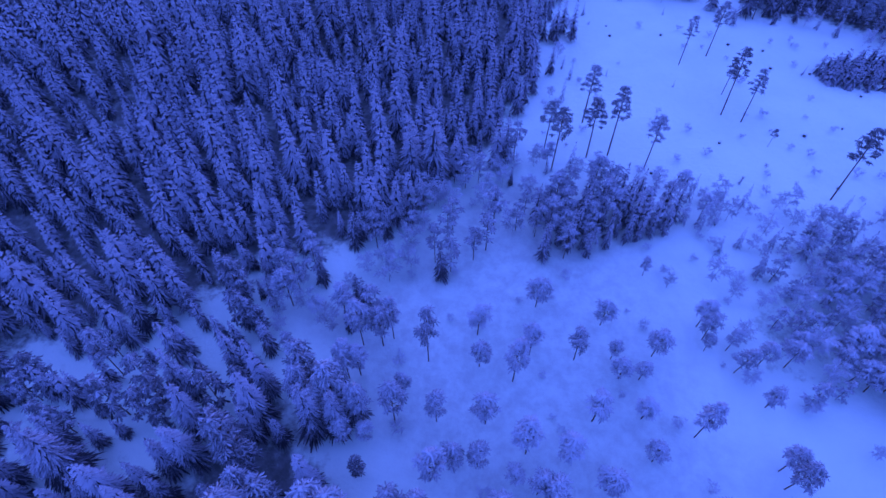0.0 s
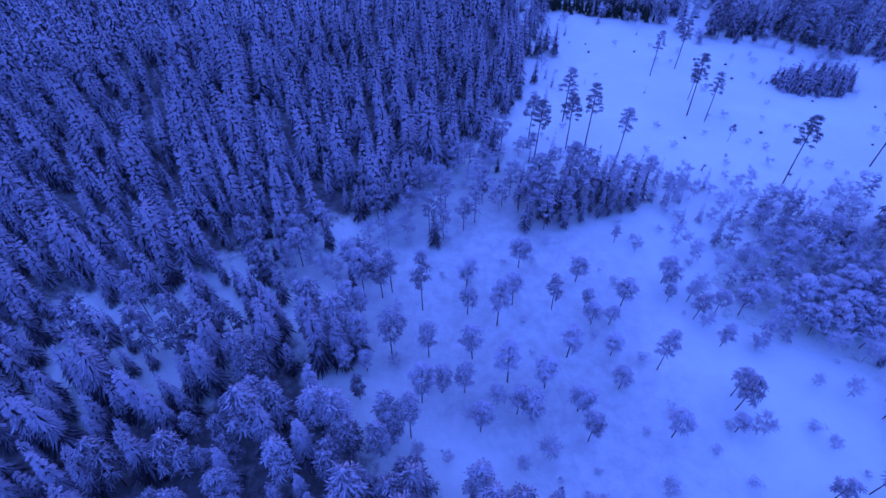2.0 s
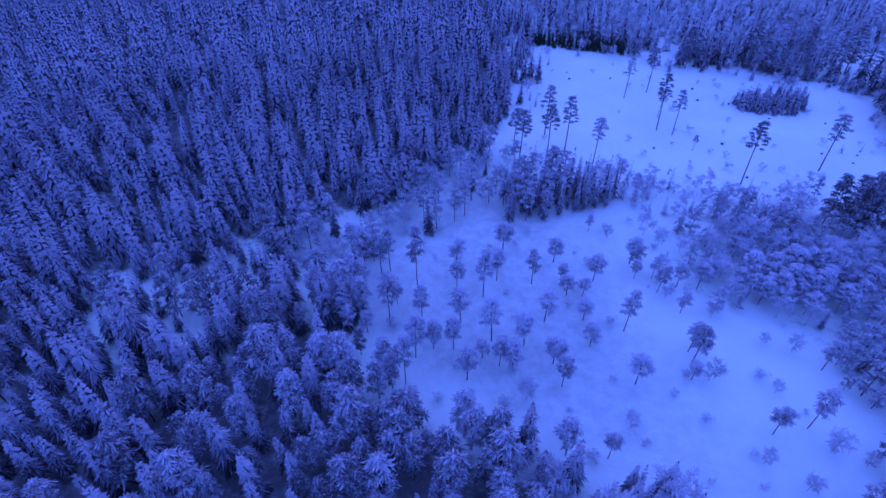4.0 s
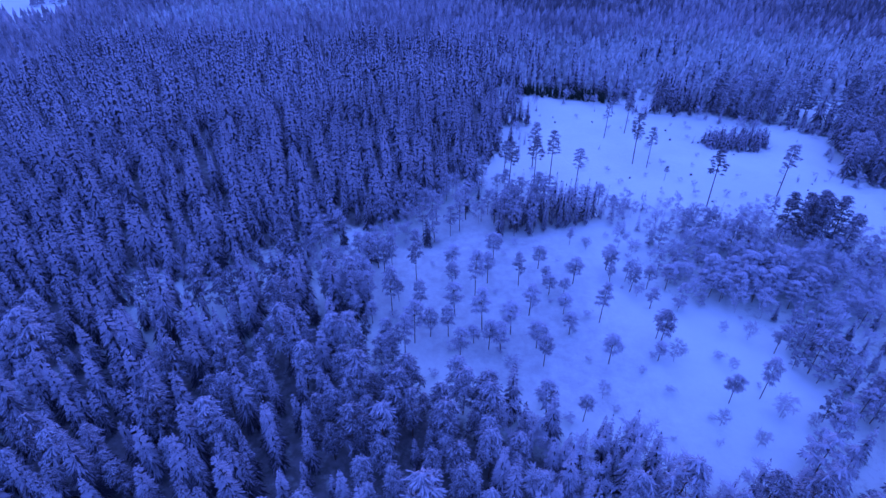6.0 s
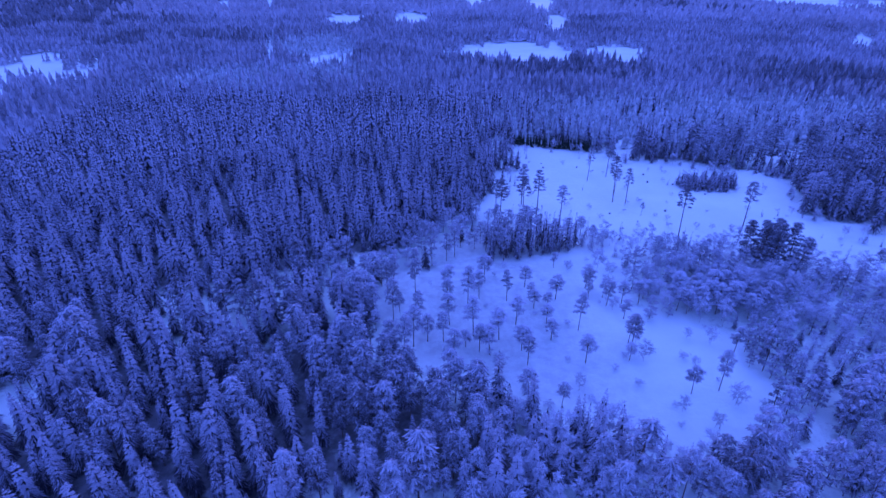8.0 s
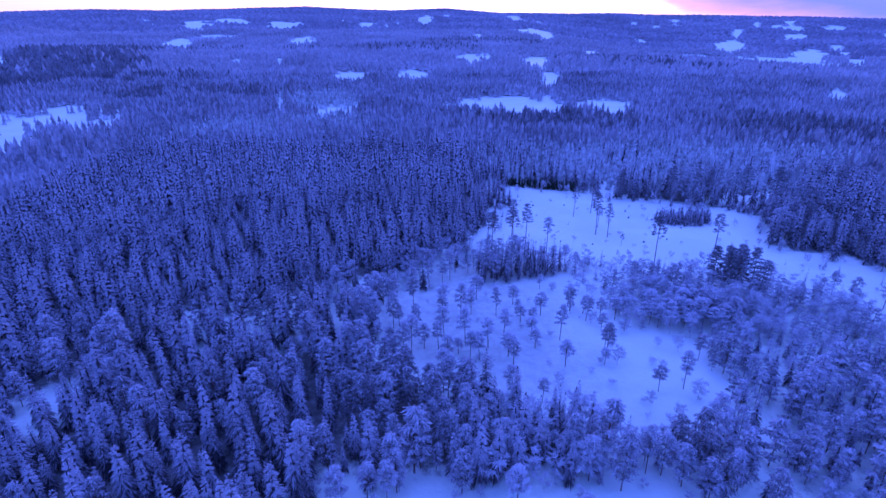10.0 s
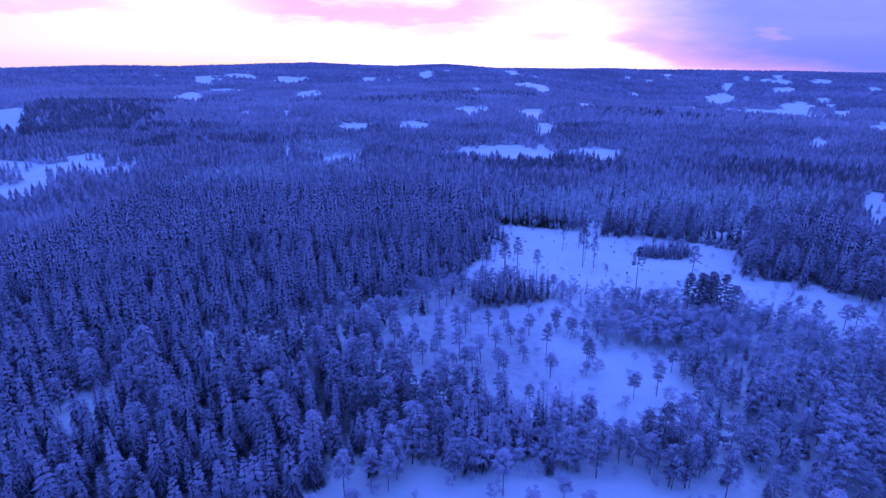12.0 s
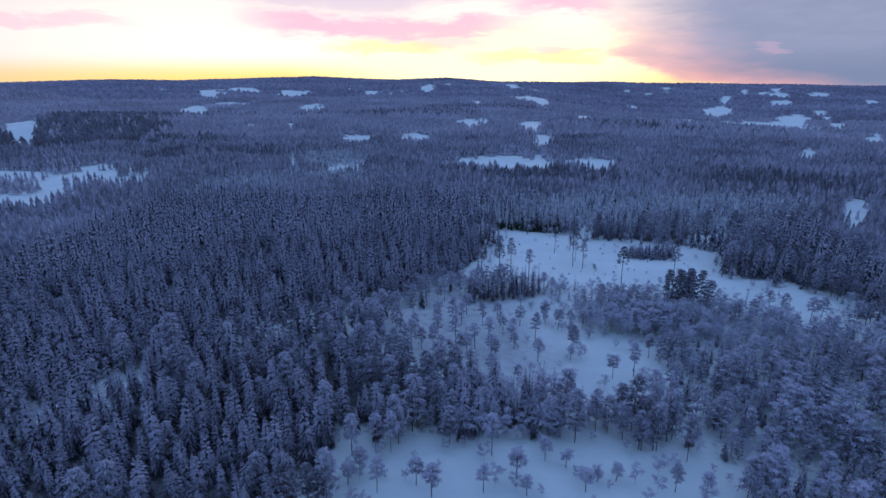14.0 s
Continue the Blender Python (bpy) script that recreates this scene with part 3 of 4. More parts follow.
def birch_shape(h, wide, limbs, twigs, seed, fat=0.05):
    """A bare broad-leaved tree: steep limbs and a haze of frosted twigs."""
    r = np.random.RandomState(seed)
    top = r.normal(0, 0.2, 2)
    rods = [rod([(0, 0, -0.3), (top[0] * 0.4, top[1] * 0.4, h * 0.5), (top[0], top[1], h * 0.93)], [0.007 * h, 0.004 * h, 0.01], 5 if limbs > 6 else 3)]
    base, way, length = [], [], []
    for k in range(limbs):
        u = (k + 0.5) / limbs
        a = 2.4 * k + r.normal(0, 0.3)
        root = np.array([top[0] * u, top[1] * u, h * (0.22 + 0.6 * u)])
        reach = wide * (0.5 + 0.5 * math.sin(math.pi * (0.2 + 0.75 * u)))
        end = root + np.array([math.cos(a) * reach, math.sin(a) * reach, reach * 1.0 * (1.1 - 0.5 * u)])
        if limbs > 6:
            rods.append(rod([root, (root + end) / 2 + np.array([0, 0, 0.12]), end], [0.03, 0.02, 0.01], 3))
        for q in range(twigs):
            p = root + (end - root) * r.uniform(0.2, 1.0)
            b = a + r.normal(0, 1.1)
            base.append(p + r.normal(0, 0.1, 3))
            way.append((math.cos(b), math.sin(b), r.uniform(-0.2, 1.2)))
            length.append(r.uniform(0.5, 1.0) * wide * 0.8)
    base, way, length = map(np.array, (base, way, length))
    crown = flakes(base, way, length, fat * 1.5 + 0.06 * length, fat * 0.5, 0.4)
    return join(rods), crown


def cone_shape(h, wide, sides, layers, seed):
    """A far spruce: ragged, drooping skirts one above the other."""
    r = np.random.RandomState(seed)
    v, f = [], []
    for t in range(layers):
        u = t / layers
        z0 = h * (0.06 + 0.84 * u)
        z1 = h * min(1.0, 0.06 + 0.84 * u + 1.35 / layers * 0.84 + 0.03)
        rad = wide * (1 - 0.82 * u) ** 0.8
        at = len(v)
        v.append((r.normal(0, 0.05), r.normal(0, 0.05), z1))
        ph = r.uniform(0, 6.28)
        for k in range(sides):
            a = ph + 6.2832 * (k + r.uniform(-0.3, 0.3)) / sides
            q = rad * (r.uniform(0.95, 1.25) if k % 2 else r.uniform(0.5, 0.75))
            v.append((q * math.cos(a), q * math.sin(a), z0 + r.normal(0, 0.02 * h) + (0.0 if k % 2 else 0.035 * h)))
        f += [(at, at + 1 + k, at + 1 + (k + 1) % sides) for k in range(sides)]
    return None, (np.array(v), np.array(f))


def tree_thing(name, shape, trunk_mat, crown_mat, label, category, group, smooth=False):
    """A tree on its own: an Empty at the foot with a trunk, a crown and, in spruces, a dark cone for the shade inside
    it.
    """
    ob = tagged(new(name), label, category, group)
    ob.empty_display_size = 0.3
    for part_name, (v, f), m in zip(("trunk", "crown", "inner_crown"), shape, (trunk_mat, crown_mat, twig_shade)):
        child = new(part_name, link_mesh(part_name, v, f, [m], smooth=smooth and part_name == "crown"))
        child.parent = ob
    return ob


def stuff(name, shapes, trunk_mat, crown_mat, pts, label, category, seed, lean=0.02, lo=0.75, hi=1.2):
    """Many trees of a stand joined into one mesh. pts: x, y and size."""
    if not len(pts):
        return None
    r = np.random.RandomState(seed)
    vs, fs, ms, at = [], [], [], 0
    pick = r.randint(0, len(shapes), len(pts))
    for k, (trunk, crown, *inner) in enumerate(shapes):
        p = pts[pick == k]
        if not len(p):
            continue
        if trunk is None:
            v, f, mi = crown[0], crown[1], np.ones(len(crown[1]), int)
        else:
            v, f = join([trunk, crown, *inner])
            mi = np.repeat([0, 1, 2][: 2 + len(inner)], [len(q[1]) for q in (trunk, crown, *inner)])
        n = len(p)
        a = r.uniform(0, 6.28, n)
        s = p[:, 2] * r.uniform(lo, hi, n)
        w = s * r.uniform(0.88, 1.12, n)
        c, sn = np.cos(a)[:, None], np.sin(a)[:, None]
        x, y, z = v[None, :, 0] * w[:, None], v[None, :, 1] * w[:, None], v[None, :, 2] * s[:, None]
        lx, ly = r.normal(0, lean, (2, n, 1))
        q = np.stack([x * c - y * sn + z * lx + p[:, None, 0], x * sn + y * c + z * ly + p[:, None, 1], z + height(p[:, 0], p[:, 1])[:, None]], 2)
        vs.append(q.reshape(-1, 3))
        fs.append((f[None] + (np.arange(n) * len(v))[:, None, None] + at).reshape(-1, 3))
        ms.append(np.tile(mi, n))
        at += n * len(v)
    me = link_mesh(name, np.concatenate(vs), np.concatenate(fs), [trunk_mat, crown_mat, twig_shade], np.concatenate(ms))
    return tagged(new(name, me), label, category, kind="stuff")


def scatter(x0, x1, y0, y1, gap, seed):
    """A jittered grid of points."""
    r = np.random.RandomState(seed)
    xs, ys = np.meshgrid(np.arange(x0, x1, gap, dtype=float), np.arange(y0, y1, gap * 0.9, dtype=float))
    xs[1::2] += gap * 0.5
    x = xs.ravel() + r.uniform(-0.42, 0.42, xs.size) * gap
    y = ys.ravel() + r.uniform(-0.42, 0.42, xs.size) * gap
    return x, y


def wedge(x, y, near, far, half):
    """Points ahead of the flight between two distances, within half degrees of bearing."""
    r = np.hypot(x - MID[0], y - MID[1])
    a = np.degrees(np.arctan2(x - MID[0], y - MID[1]))
    return (r >= near) & (r < far) & (np.abs(a + 2) < half)


def fuzzy(poly, x, y, by=3.0):
    """As inside(), with a wavering edge."""
    dx_w = waves(x, y, 15, 41) + 0.7 * waves(x, y, 6.5, 44)
    dy_w = waves(x, y, 15, 42) + 0.7 * waves(x, y, 6.5, 47)
    return inside(poly, x + by * dx_w, y + by * dy_w)


def any_open(x, y):
    hit = np.zeros(len(x), bool)
    for poly in (CLEARING, BOG, NEAR_OPEN, GLADE, SIDE_GAP, THICKET, COPSE, HEDGE, HEDGE_ROW, RIM_BUSHES, BACK_GAP, STRIP_GAP):
        hit |= fuzzy(poly, x, y)
    return hit


rng = np.random.RandomState(11)


def plant(kinds, pts, seed, lo=0.8, hi=1.2):
    """Stand copies of a few model trees at pts (x, y, size); the models themselves take the first places."""
    r = np.random.RandomState(seed)
    for i, (x, y, s) in enumerate(pts):
        q = s * r.uniform(lo, hi)
        w = q * r.uniform(0.9, 1.1)
        m = pose(x, y, float(height(x, y)), r.normal(0, 1.3), r.normal(0, 1.3), r.uniform(0, 360)) @ Matrix.Diagonal((w, w, q, 1))
        if i < len(kinds):
            kinds[i].matrix_basis = m
        else:
            src = kinds[r.randint(0, len(kinds))]
            made = copy_thing(src, Matrix())
            made.matrix_basis = m


def pts3(x, y, s=1.0):
    return np.stack([x, y, np.broadcast_to(s, len(x))], 1)


SPRUCE = "snow-laden green spruce with drooping boughs in dense forest"
PINE = "slender pine with snowy tufted crown on open bog"
TALL = "tall dark pine with long bare trunk in snowy clearing"
BIRCH = "bare frosted birch with fine grey-mauve twigs in thicket"

# stand-alone pines of the clearing: x, y, height
SEED_PINES = [(16.8, 92.9, 14.5), (18.1, 87.6, 16.5), (26.2, 103.5, 16.3), (25.8, 91.9, 16), (30.4, 92.8, 17.4), (37.5, 89.2, 14), (53.1, 128.3, 13.5), (61, 132.7, 15), (58.5, 108.5, 18), (60.7, 116.4, 9.5), (62.3, 106, 14), (72.9, 81.7, 18), (95.1, 88.9, 17), (65.5, 97.4, 5)]
# pines of the bog
BOG_PINES = [(-15.2, 44.9, 13.5), (-12, 44.9, 11.5), (-10.4, 46.3, 12), (-4.5, 42.4, 16), (-13.4, 32, 12.5), (-8.7, 31.9, 14), (-16.6, 39, 11.7), (-14.9, 39.6, 10), (-22.2, 33.6, 13.4), (-19.5, 31.9, 11), (-51.9, 37.7, 13.4), (-3.2, 24.2, 11.9), (-4.4, 18.4, 13), (-2.7, 32.6, 10), (13, 53.4, 8.2), (3.2, 47.6, 8.3), (3.5, 41.8, 8), (11.5, 44.3, 9), (8.7, 39.5, 13), (18.5, 43.7, 9.8), (23.5, 50.4, 6.8), (30.9, 44.9, 7.7), (39.4, 50.9, 7.6)]
BOG_PINES += [(4.5, 32.5, 9.3), (10.2, 28.4, 11.5), (16, 27.6, 9.2), (8.5, 24.5, 5), (13.8, 22.3, 8.5), (11.5, 23, 8), (20.9, 24, 7.5), (27.9, 28.2, 5.9), (21.9, 19.2, 8.4), (20.2, 33.7, 8.5), (25.1, 40.8, 5.8), (28.2, 40.7, 5), (27.5, 34.4, 5.7), (34.6, 31.9, 11), (45.1, 27.6, 8), (34.4, 20.4, 8.2), (44, 21.6, 5), (46.2, 37, 6), (47.3, 44.1, 7.1), (53.2, 46.7, 6), (-0.2, 26.1, 8), (3.4, 26.3, 8.6)]
# taller snowy pines in and round the thicket
BOG_PINES += [(71.6, 61.1, 10.4), (75.7, 61.3, 7.6), (42.9, 81.5, 7), (62.4, 68.8, 7.2), (39.7, 48.4, 7.8), (51.4, 44, 7.5), (45.1, 25.2, 10.1), (120.1, 53.6, 11), (119.5, 61.7, 8.6), (132, 52.7, 10.2), (129.7, 54.1, 9.6), (143.2, 51.8, 9.3), (103.9, 52.7, 7.5), (60, 13.4, 11), (54, 12, 7.5), (44.4, -12.9, 12), (61.9, -22.9, 12.5), (53.1, -19.5, 9), (56.5, -19.3, 13)]
CLUMP_PINES = [(87.7, 62, 16.4), (90.8, 61.2, 15.6), (95.9, 62.4, 15.9), (96.5, 58.6, 13.4), (93.5, 66.5, 15), (86, 66.5, 14), (92.2, 63.6, 16), (89.2, 64.8, 14.5)]
# big dark pines behind the clearing
CLUMP_PINES += [(114.8, 150.5, 17.6), (116.5, 153, 16), (131.5, 151.4, 18), (128, 153, 16), (145.5, 145.5, 17), (105.4, 151, 16.5), (141.6, 146, 18), (78.4, 152, 15), (-186, 256, 17), (-80, 251, 17)]
# slender young spruces where bog and clearing meet
SPIRES = [(44.9, 73.1, 7.9), (61.9, 66.5, 8.3), (85, 66.8, 7.1), (77.1, 62.3, 10.2), (98.6, 53.5, 7.5), (104.5, 53.8, 8.2), (38, 72.7, 10.1), (50.8, 68.3, 5.5), (66, 64.2, 5.3), (69.7, 61.3, 5.2), (128.2, 81.2, 5.8), (127.2, 96.2, 6.2)]
# pines of the open ground nearest to the end of the flight
NEAR_PINES = [(-10.6, -25.1, 11.4), (-17, -21.5, 17), (-5.8, -22.8, 10), (-2.3, -23.2, 11), (-7.7, -30.4, 7), (-12.9, -38, 12), (-3.2, -35.9, 8.9), (-9.5, -34, 5.8), (4.4, -33.2, 7), (7.8, -36.4, 8), (20, -23.3, 11.5), (31.4, -24.4, 6.5), (24.9, -30.3, 7.8), (35.6, -26.2, 5), (38.4, -33.5, 6), (41.5, -30, 3), (45.3, -29.8, 4.7), (56.3, -32.5, 7), (62, -33.3, 6), (26.6, -35.3, 5), (18, -34.7, 7)]

# models: unit size is the height given here
pine_models = [tree_thing("pine_tree", pine_shape(10, 1.95, 0.45, 24, 15, 40 + k), pine_bark, bog_pine_mat, PINE, "tree", "pines on the bog", True) for k in range(4)]
tall_models = [tree_thing("seed_pine", pine_shape(16, 2.25, 0.55, 32, 14, 60 + k, 0.9), pine_bark, bare_pine_mat, TALL, "tree", "tall pines of the clearing") for k in range(3)]
spruce_models = [tree_thing("spruce_tree", stand_spruce(12.3, 2.1, 15, 9, 5, 0.1, 20 + k), spruce_bark, spruce_mat if k % 2 else frosted_mat, SPRUCE, "tree", "spruces of the forest") for k in range(5)]
birch_models = [tree_thing("birch_tree", birch_shape(7, 1.7, 11, 34, 80 + k, 0.035), birch_bark, twig_mat, BIRCH, "tree", "birches of the thicket") for k in range(3)]

forest_pines = [tree_thing("forest_pine", pine_shape(12, 2.2, 0.26, 36, 12, 90 + k, 0.45), pine_bark, pine_mat, "broad snow-laden pine with rounded drooping tufts in the forest", "tree", "snowy pines of the forest", True) for k in range(4)]
sapling_models = [tree_thing("young_spruce", stand_spruce(12.3, 1.7, 11, 7, 3, 0.2, 330 + k)[:2], spruce_bark, bog_pine_mat, "slender frosted young spruce on open snow", "tree", "young spruces on the open snow") for k in range(3)]
full_models = [tree_thing("full_pine", pine_shape(16, 2.6, 0.2, 46, 12, 66 + k, 0.6), pine_bark, bare_pine_mat, "big bushy pine in a close clump beside the clearing", "tree", "clump of big pines") for k in range(2)]
plant(tall_models, [(x, y, h / 16) for x, y, h in SEED_PINES], 1, 0.98, 1.02)
plant(full_models, [(x, y, h / 16) for x, y, h in CLUMP_PINES], 71, 0.95, 1.05)
solo = np.array([(x, y, h / 10) for x, y, h in BOG_PINES + NEAR_PINES])

# forest round about, thinned out where it is open; the nearest trees are things of their own
fx, fy = scatter(-190, 190, -46, 240, 4.15, 2)
pale = np.zeros(len(fx), bool)
for poly in PALE_WOODS:
    pale |= fuzzy(poly, fx, fy, 14.0)
keep = ~(pale & (rng.uniform(0, 1, len(fx)) < 0.85)) & ~any_open(fx, fy) & wedge(fx, fy, 0, 1e5, 45) & (waves(fx, fy, 13, 37) > -1.35)
fx, fy = fx[keep], fy[keep]
rank = np.hypot(np.maximum(np.abs(fx + 10) - 25, 0), np.maximum(fy - 10, 0) * 1.0 + np.maximum(-fy - 45, 0))
kind = waves(fx, fy, 60, 31) + rng.normal(0, 0.5, len(fx))
band = (fx > -16) & (fy < 30)
low_west = (fx <= -16) & (fy < 42)
is_pine = np.where(band, kind > -0.45, np.where(low_west, kind > np.where(fx < -38, 0.8, 0.35), np.where(fy < 60, kind > 1.1, np.where((fx > 95) & (fy < 190), kind > 0.0, kind > 1.9))))
size = 1.0 + 0.12 * waves(fx, fy, 45, 33) + rng.normal(0, 0.19, len(fx))
order = np.argsort(rank)
sp = order[~is_pine[order]]
pn = order[is_pine[order]]
near_sp = sp[:280]
plant([spruce_models[0], spruce_models[2]], pts3(fx, fy, size)[near_sp[band[near_sp]]], 77, 0.65, 1.02)
plant([spruce_models[1], spruce_models[3], spruce_models[4]], pts3(fx, fy, size)[near_sp[~band[near_sp]]], 3, 0.72, 1.12)
plant(forest_pines, pts3(fx, fy, size)[pn[:260]], 79, 0.68, 1.05)
for i, (x, y, h) in enumerate(solo):
    w = rng.uniform(0.8, 1.05) * min(1.0, 0.4 + 0.75 * h)
    m = pose(x, y, float(height(x, y)), rng.normal(0, 1.3), rng.normal(0, 1.3), rng.uniform(0, 360)) @ Matrix.Diagonal((w, w, h, 1))
    if i < len(pine_models):
        pine_models[i].matrix_basis = m
    else:
        copy_thing(pine_models[rng.randint(0, 4)], Matrix()).matrix_basis = m
plant(sapling_models, [(x, y, h / 12.3) for x, y, h in SPIRES], 34, 0.95, 1.05)

mid_spruce = [stand_spruce(11.6, 1.95, 13, 8, 4, 0.115, 120 + k) for k in range(7)]
back_spruce = [spruce_shape(12, 2.3, 8, 5, 2, 130 + k) for k in range(6)]
skirt_spruce = [stand_spruce(11.3, 1.95, 11, 6, 3, 0.16, 180 + k) for k in range(8)]
mid_pine = [pine_shape(10, 1.85, 0.4, 12, 9, 140 + k, 0.5, False) for k in range(4)]
bush_conifer = [stand_spruce(5.5, 1.7, 6, 7, 3, 0.22, 190 + k) for k in range(4)]
rest = sp[280:]
mid = (np.hypot(fx[rest] - 5, fy[rest] + 40) < 195) | (edge_gap(CLEARING, fx[rest], fy[rest]) < 13)
stuff("spruce_forest", mid_spruce, spruce_bark, spruce_mat, pts3(fx, fy, size)[rest[mid]], "dense forest of frosted spruces standing in snow", "forest", 5)
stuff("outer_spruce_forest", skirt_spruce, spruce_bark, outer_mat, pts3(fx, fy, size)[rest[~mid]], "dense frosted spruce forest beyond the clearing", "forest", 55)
stuff("pine_forest", mid_pine, pine_bark, pine_mat, pts3(fx, fy, size * 1.1)[pn[260:]], "snowy pines mixed into the dense forest", "forest", 6)

# copse, hedge and thicket
slim_spruce = [stand_spruce(11.6, 1.4, 13, 7, 3, 0.14, 280 + k) for k in range(5)]
cx, cy = scatter(8, 44, 62, 82, 2.3, 7)
k = fuzzy(COPSE, cx, cy, 1.5)
cx, cy = cx[k], cy[k]
slim = rng.uniform(0, 1, len(cx)) < 0.6
stuff("young_spruce_copse", slim_spruce, spruce_bark, frosted_mat, pts3(cx[slim], cy[slim], 0.9), "clump of young snowy spruces between bog and clearing", "trees", 8, lo=0.6, hi=1.2)
mid_birch = [birch_shape(7, 1.75, 6, 40, 160 + k, 0.06) for k in range(4)]
stuff("copse_pines", mid_pine, pine_bark, bog_pine_mat, pts3(cx[~slim], cy[~slim], 0.95), "small snowy pines among the young spruces", "trees", 58, lo=0.6, hi=1.2)
hx, hy = scatter(80, 110, 115, 138, 1.9, 9)
k = fuzzy(HEDGE, hx, hy, 1.5)
stuff("young_conifer_clump", bush_conifer, spruce_bark, spruce_mat, pts3(hx[k], hy[k], 1.0), "low clump of young conifers in the snowy clearing", "trees", 10, lo=0.6, hi=1.15)
hx, hy = scatter(112, 145, 125, 150, 2.4, 81)
k = fuzzy(RIM_BUSHES, hx, hy, 1.5)
stuff("rim_bushes", bush_conifer, spruce_bark, frosted_mat, pts3(hx[k], hy[k], 0.8), "low frosted conifer bushes along the clearing's rim", "trees", 82, lo=0.5, hi=1.15)
hx, hy = scatter(64, 158, 145, 182, 4.4, 83)
k = (inside(BACK_GAP, hx, hy) | inside(STRIP_GAP, hx, hy)) & (rng.uniform(0, 1, len(hx)) < 0.55)
stuff("gap_saplings", bush_conifer, spruce_bark, frosted_mat, pts3(hx[k], hy[k], 0.7), "frosted saplings in a snowy gap among the trees", "trees", 84, lo=0.4, hi=1.2)
lx, ly = scatter(24, 61, 0, 5.0, 1.7, 12)
ly = ly + 170.5 - 0.22 * (lx - 24)
stuff("dark_spruce_hedge", back_spruce, spruce_bark, dark_spruce_mat, pts3(lx, ly, 0.45), "low dark row of spruces along the clearing's edge", "trees", 13)
tx, ty = scatter(44, 175, -46, 80, 2.9, 14)
k = fuzzy(THICKET, tx, ty, 5.0) & ~inside(BOG, tx, ty) & (waves(tx, ty, 16, 43) > -0.95)
k &= (ty < 30) | (rng.uniform(0, 1, len(tx)) < 0.3 + 0.7 * step(edge_gap(THICKET, tx, ty), 2, 17))
k &= (ty > 35) | (rng.uniform(0, 1, len(tx)) < 0.66)
tx, ty = tx[k], ty[k]
south = step(-ty, -45, -15)
pine_here = rng.uniform(0, 1, len(tx)) < 0.5 + 0.2 * waves(tx, ty, 30, 45) + 0.15 * south
fir_here = ~pine_here & (rng.uniform(0, 1, len(tx)) < 0.8 * south)
near_first = np.argsort(np.hypot(tx - 50, ty - 15))
pale_fir = fir_here & (rng.uniform(0, 1, len(tx)) < 0.45)
stuff("frosted_thicket_spruces", mid_spruce, spruce_bark, pine_mat, pts3(tx, ty, 0.62)[pale_fir], "thickly frosted young spruces among birches", "trees", 76, lo=0.55)
fir_only = fir_here & ~pale_fir
stuff("thicket_spruces", mid_spruce, spruce_bark, spruce_mat, pts3(tx, ty, 0.66)[fir_only], "young snowy spruces among birches and pines", "trees", 59, lo=0.55)
bi = near_first[~(pine_here | fir_here)[near_first]]
pi_ = near_first[pine_here[near_first]]

# stragglers on the bog, closest together along its edges
bx, by = scatter(-35, 75, -12, 92, 3.6, 46)
d = edge_gap(BOG, bx, by)
k = inside(BOG, bx, by) & ~fuzzy(COPSE, bx, by) & (rng.uniform(0, 1, len(bx)) < 0.5 * np.exp(-d / 5.0) + 0.02)
for sx, sy, _ in solo:
    k &= np.hypot(bx - sx, by - sy) > 1.6
bx, by = bx[k], by[k]
low_birch = rng.uniform(0, 1, len(bx)) < 0.7
plant(birch_models, np.concatenate([pts3(tx, ty, 1.0)[bi[:110]], pts3(bx, by, 0.75)[low_birch]]), 15, 0.6, 1.15)
for x, y in zip(bx[~low_birch], by[~low_birch]):
    q = rng.uniform(0.5, 1.05)
    copy_thing(pine_models[rng.randint(0, 4)], Matrix()).matrix_basis = pose(x, y, float(height(x, y)), rng.normal(0, 2), rng.normal(0, 2), rng.uniform(0, 360)) @ Matrix.Diagonal((q, q, q, 1))
stuff("birch_thicket", mid_birch, birch_bark, twig_mat, pts3(tx, ty, 1.0)[bi[110:]], "thicket of bare frosted birches and bushes", "thicket", 16, lo=0.55)
big_pine = [pine_shape(12, 2.4, 0.22, 20, 9, 260 + k, 0.45, False) for k in range(4)]
bushy_pine = [pine_shape(10, 2.1, 0.16, 16, 9, 270 + k, 0.5, False) for k in range(4)]
low = ty[pi_] < 22
dark_pine = low & (rng.uniform(0, 1, len(pi_)) < 0.45)
stuff("thicket_dark_pines", big_pine, pine_bark, pine_mat, pts3(tx, ty, 0.85)[pi_[dark_pine]], "darker snow-laden pines among the birch thicket", "trees", 98, lo=0.45, hi=1.3)
stuff("thicket_big_pines", big_pine, pine_bark, bog_pine_mat, pts3(tx, ty, 0.85)[pi_[low & ~dark_pine]], "snow-laden pines standing among the birch thicket", "trees", 85, lo=0.45, hi=1.3)
stuff("thicket_pines", bushy_pine, pine_bark, bog_pine_mat, pts3(tx, ty, 0.72)[pi_[~low]], "small snowy pines among the birch thicket", "trees", 17, lo=0.6)

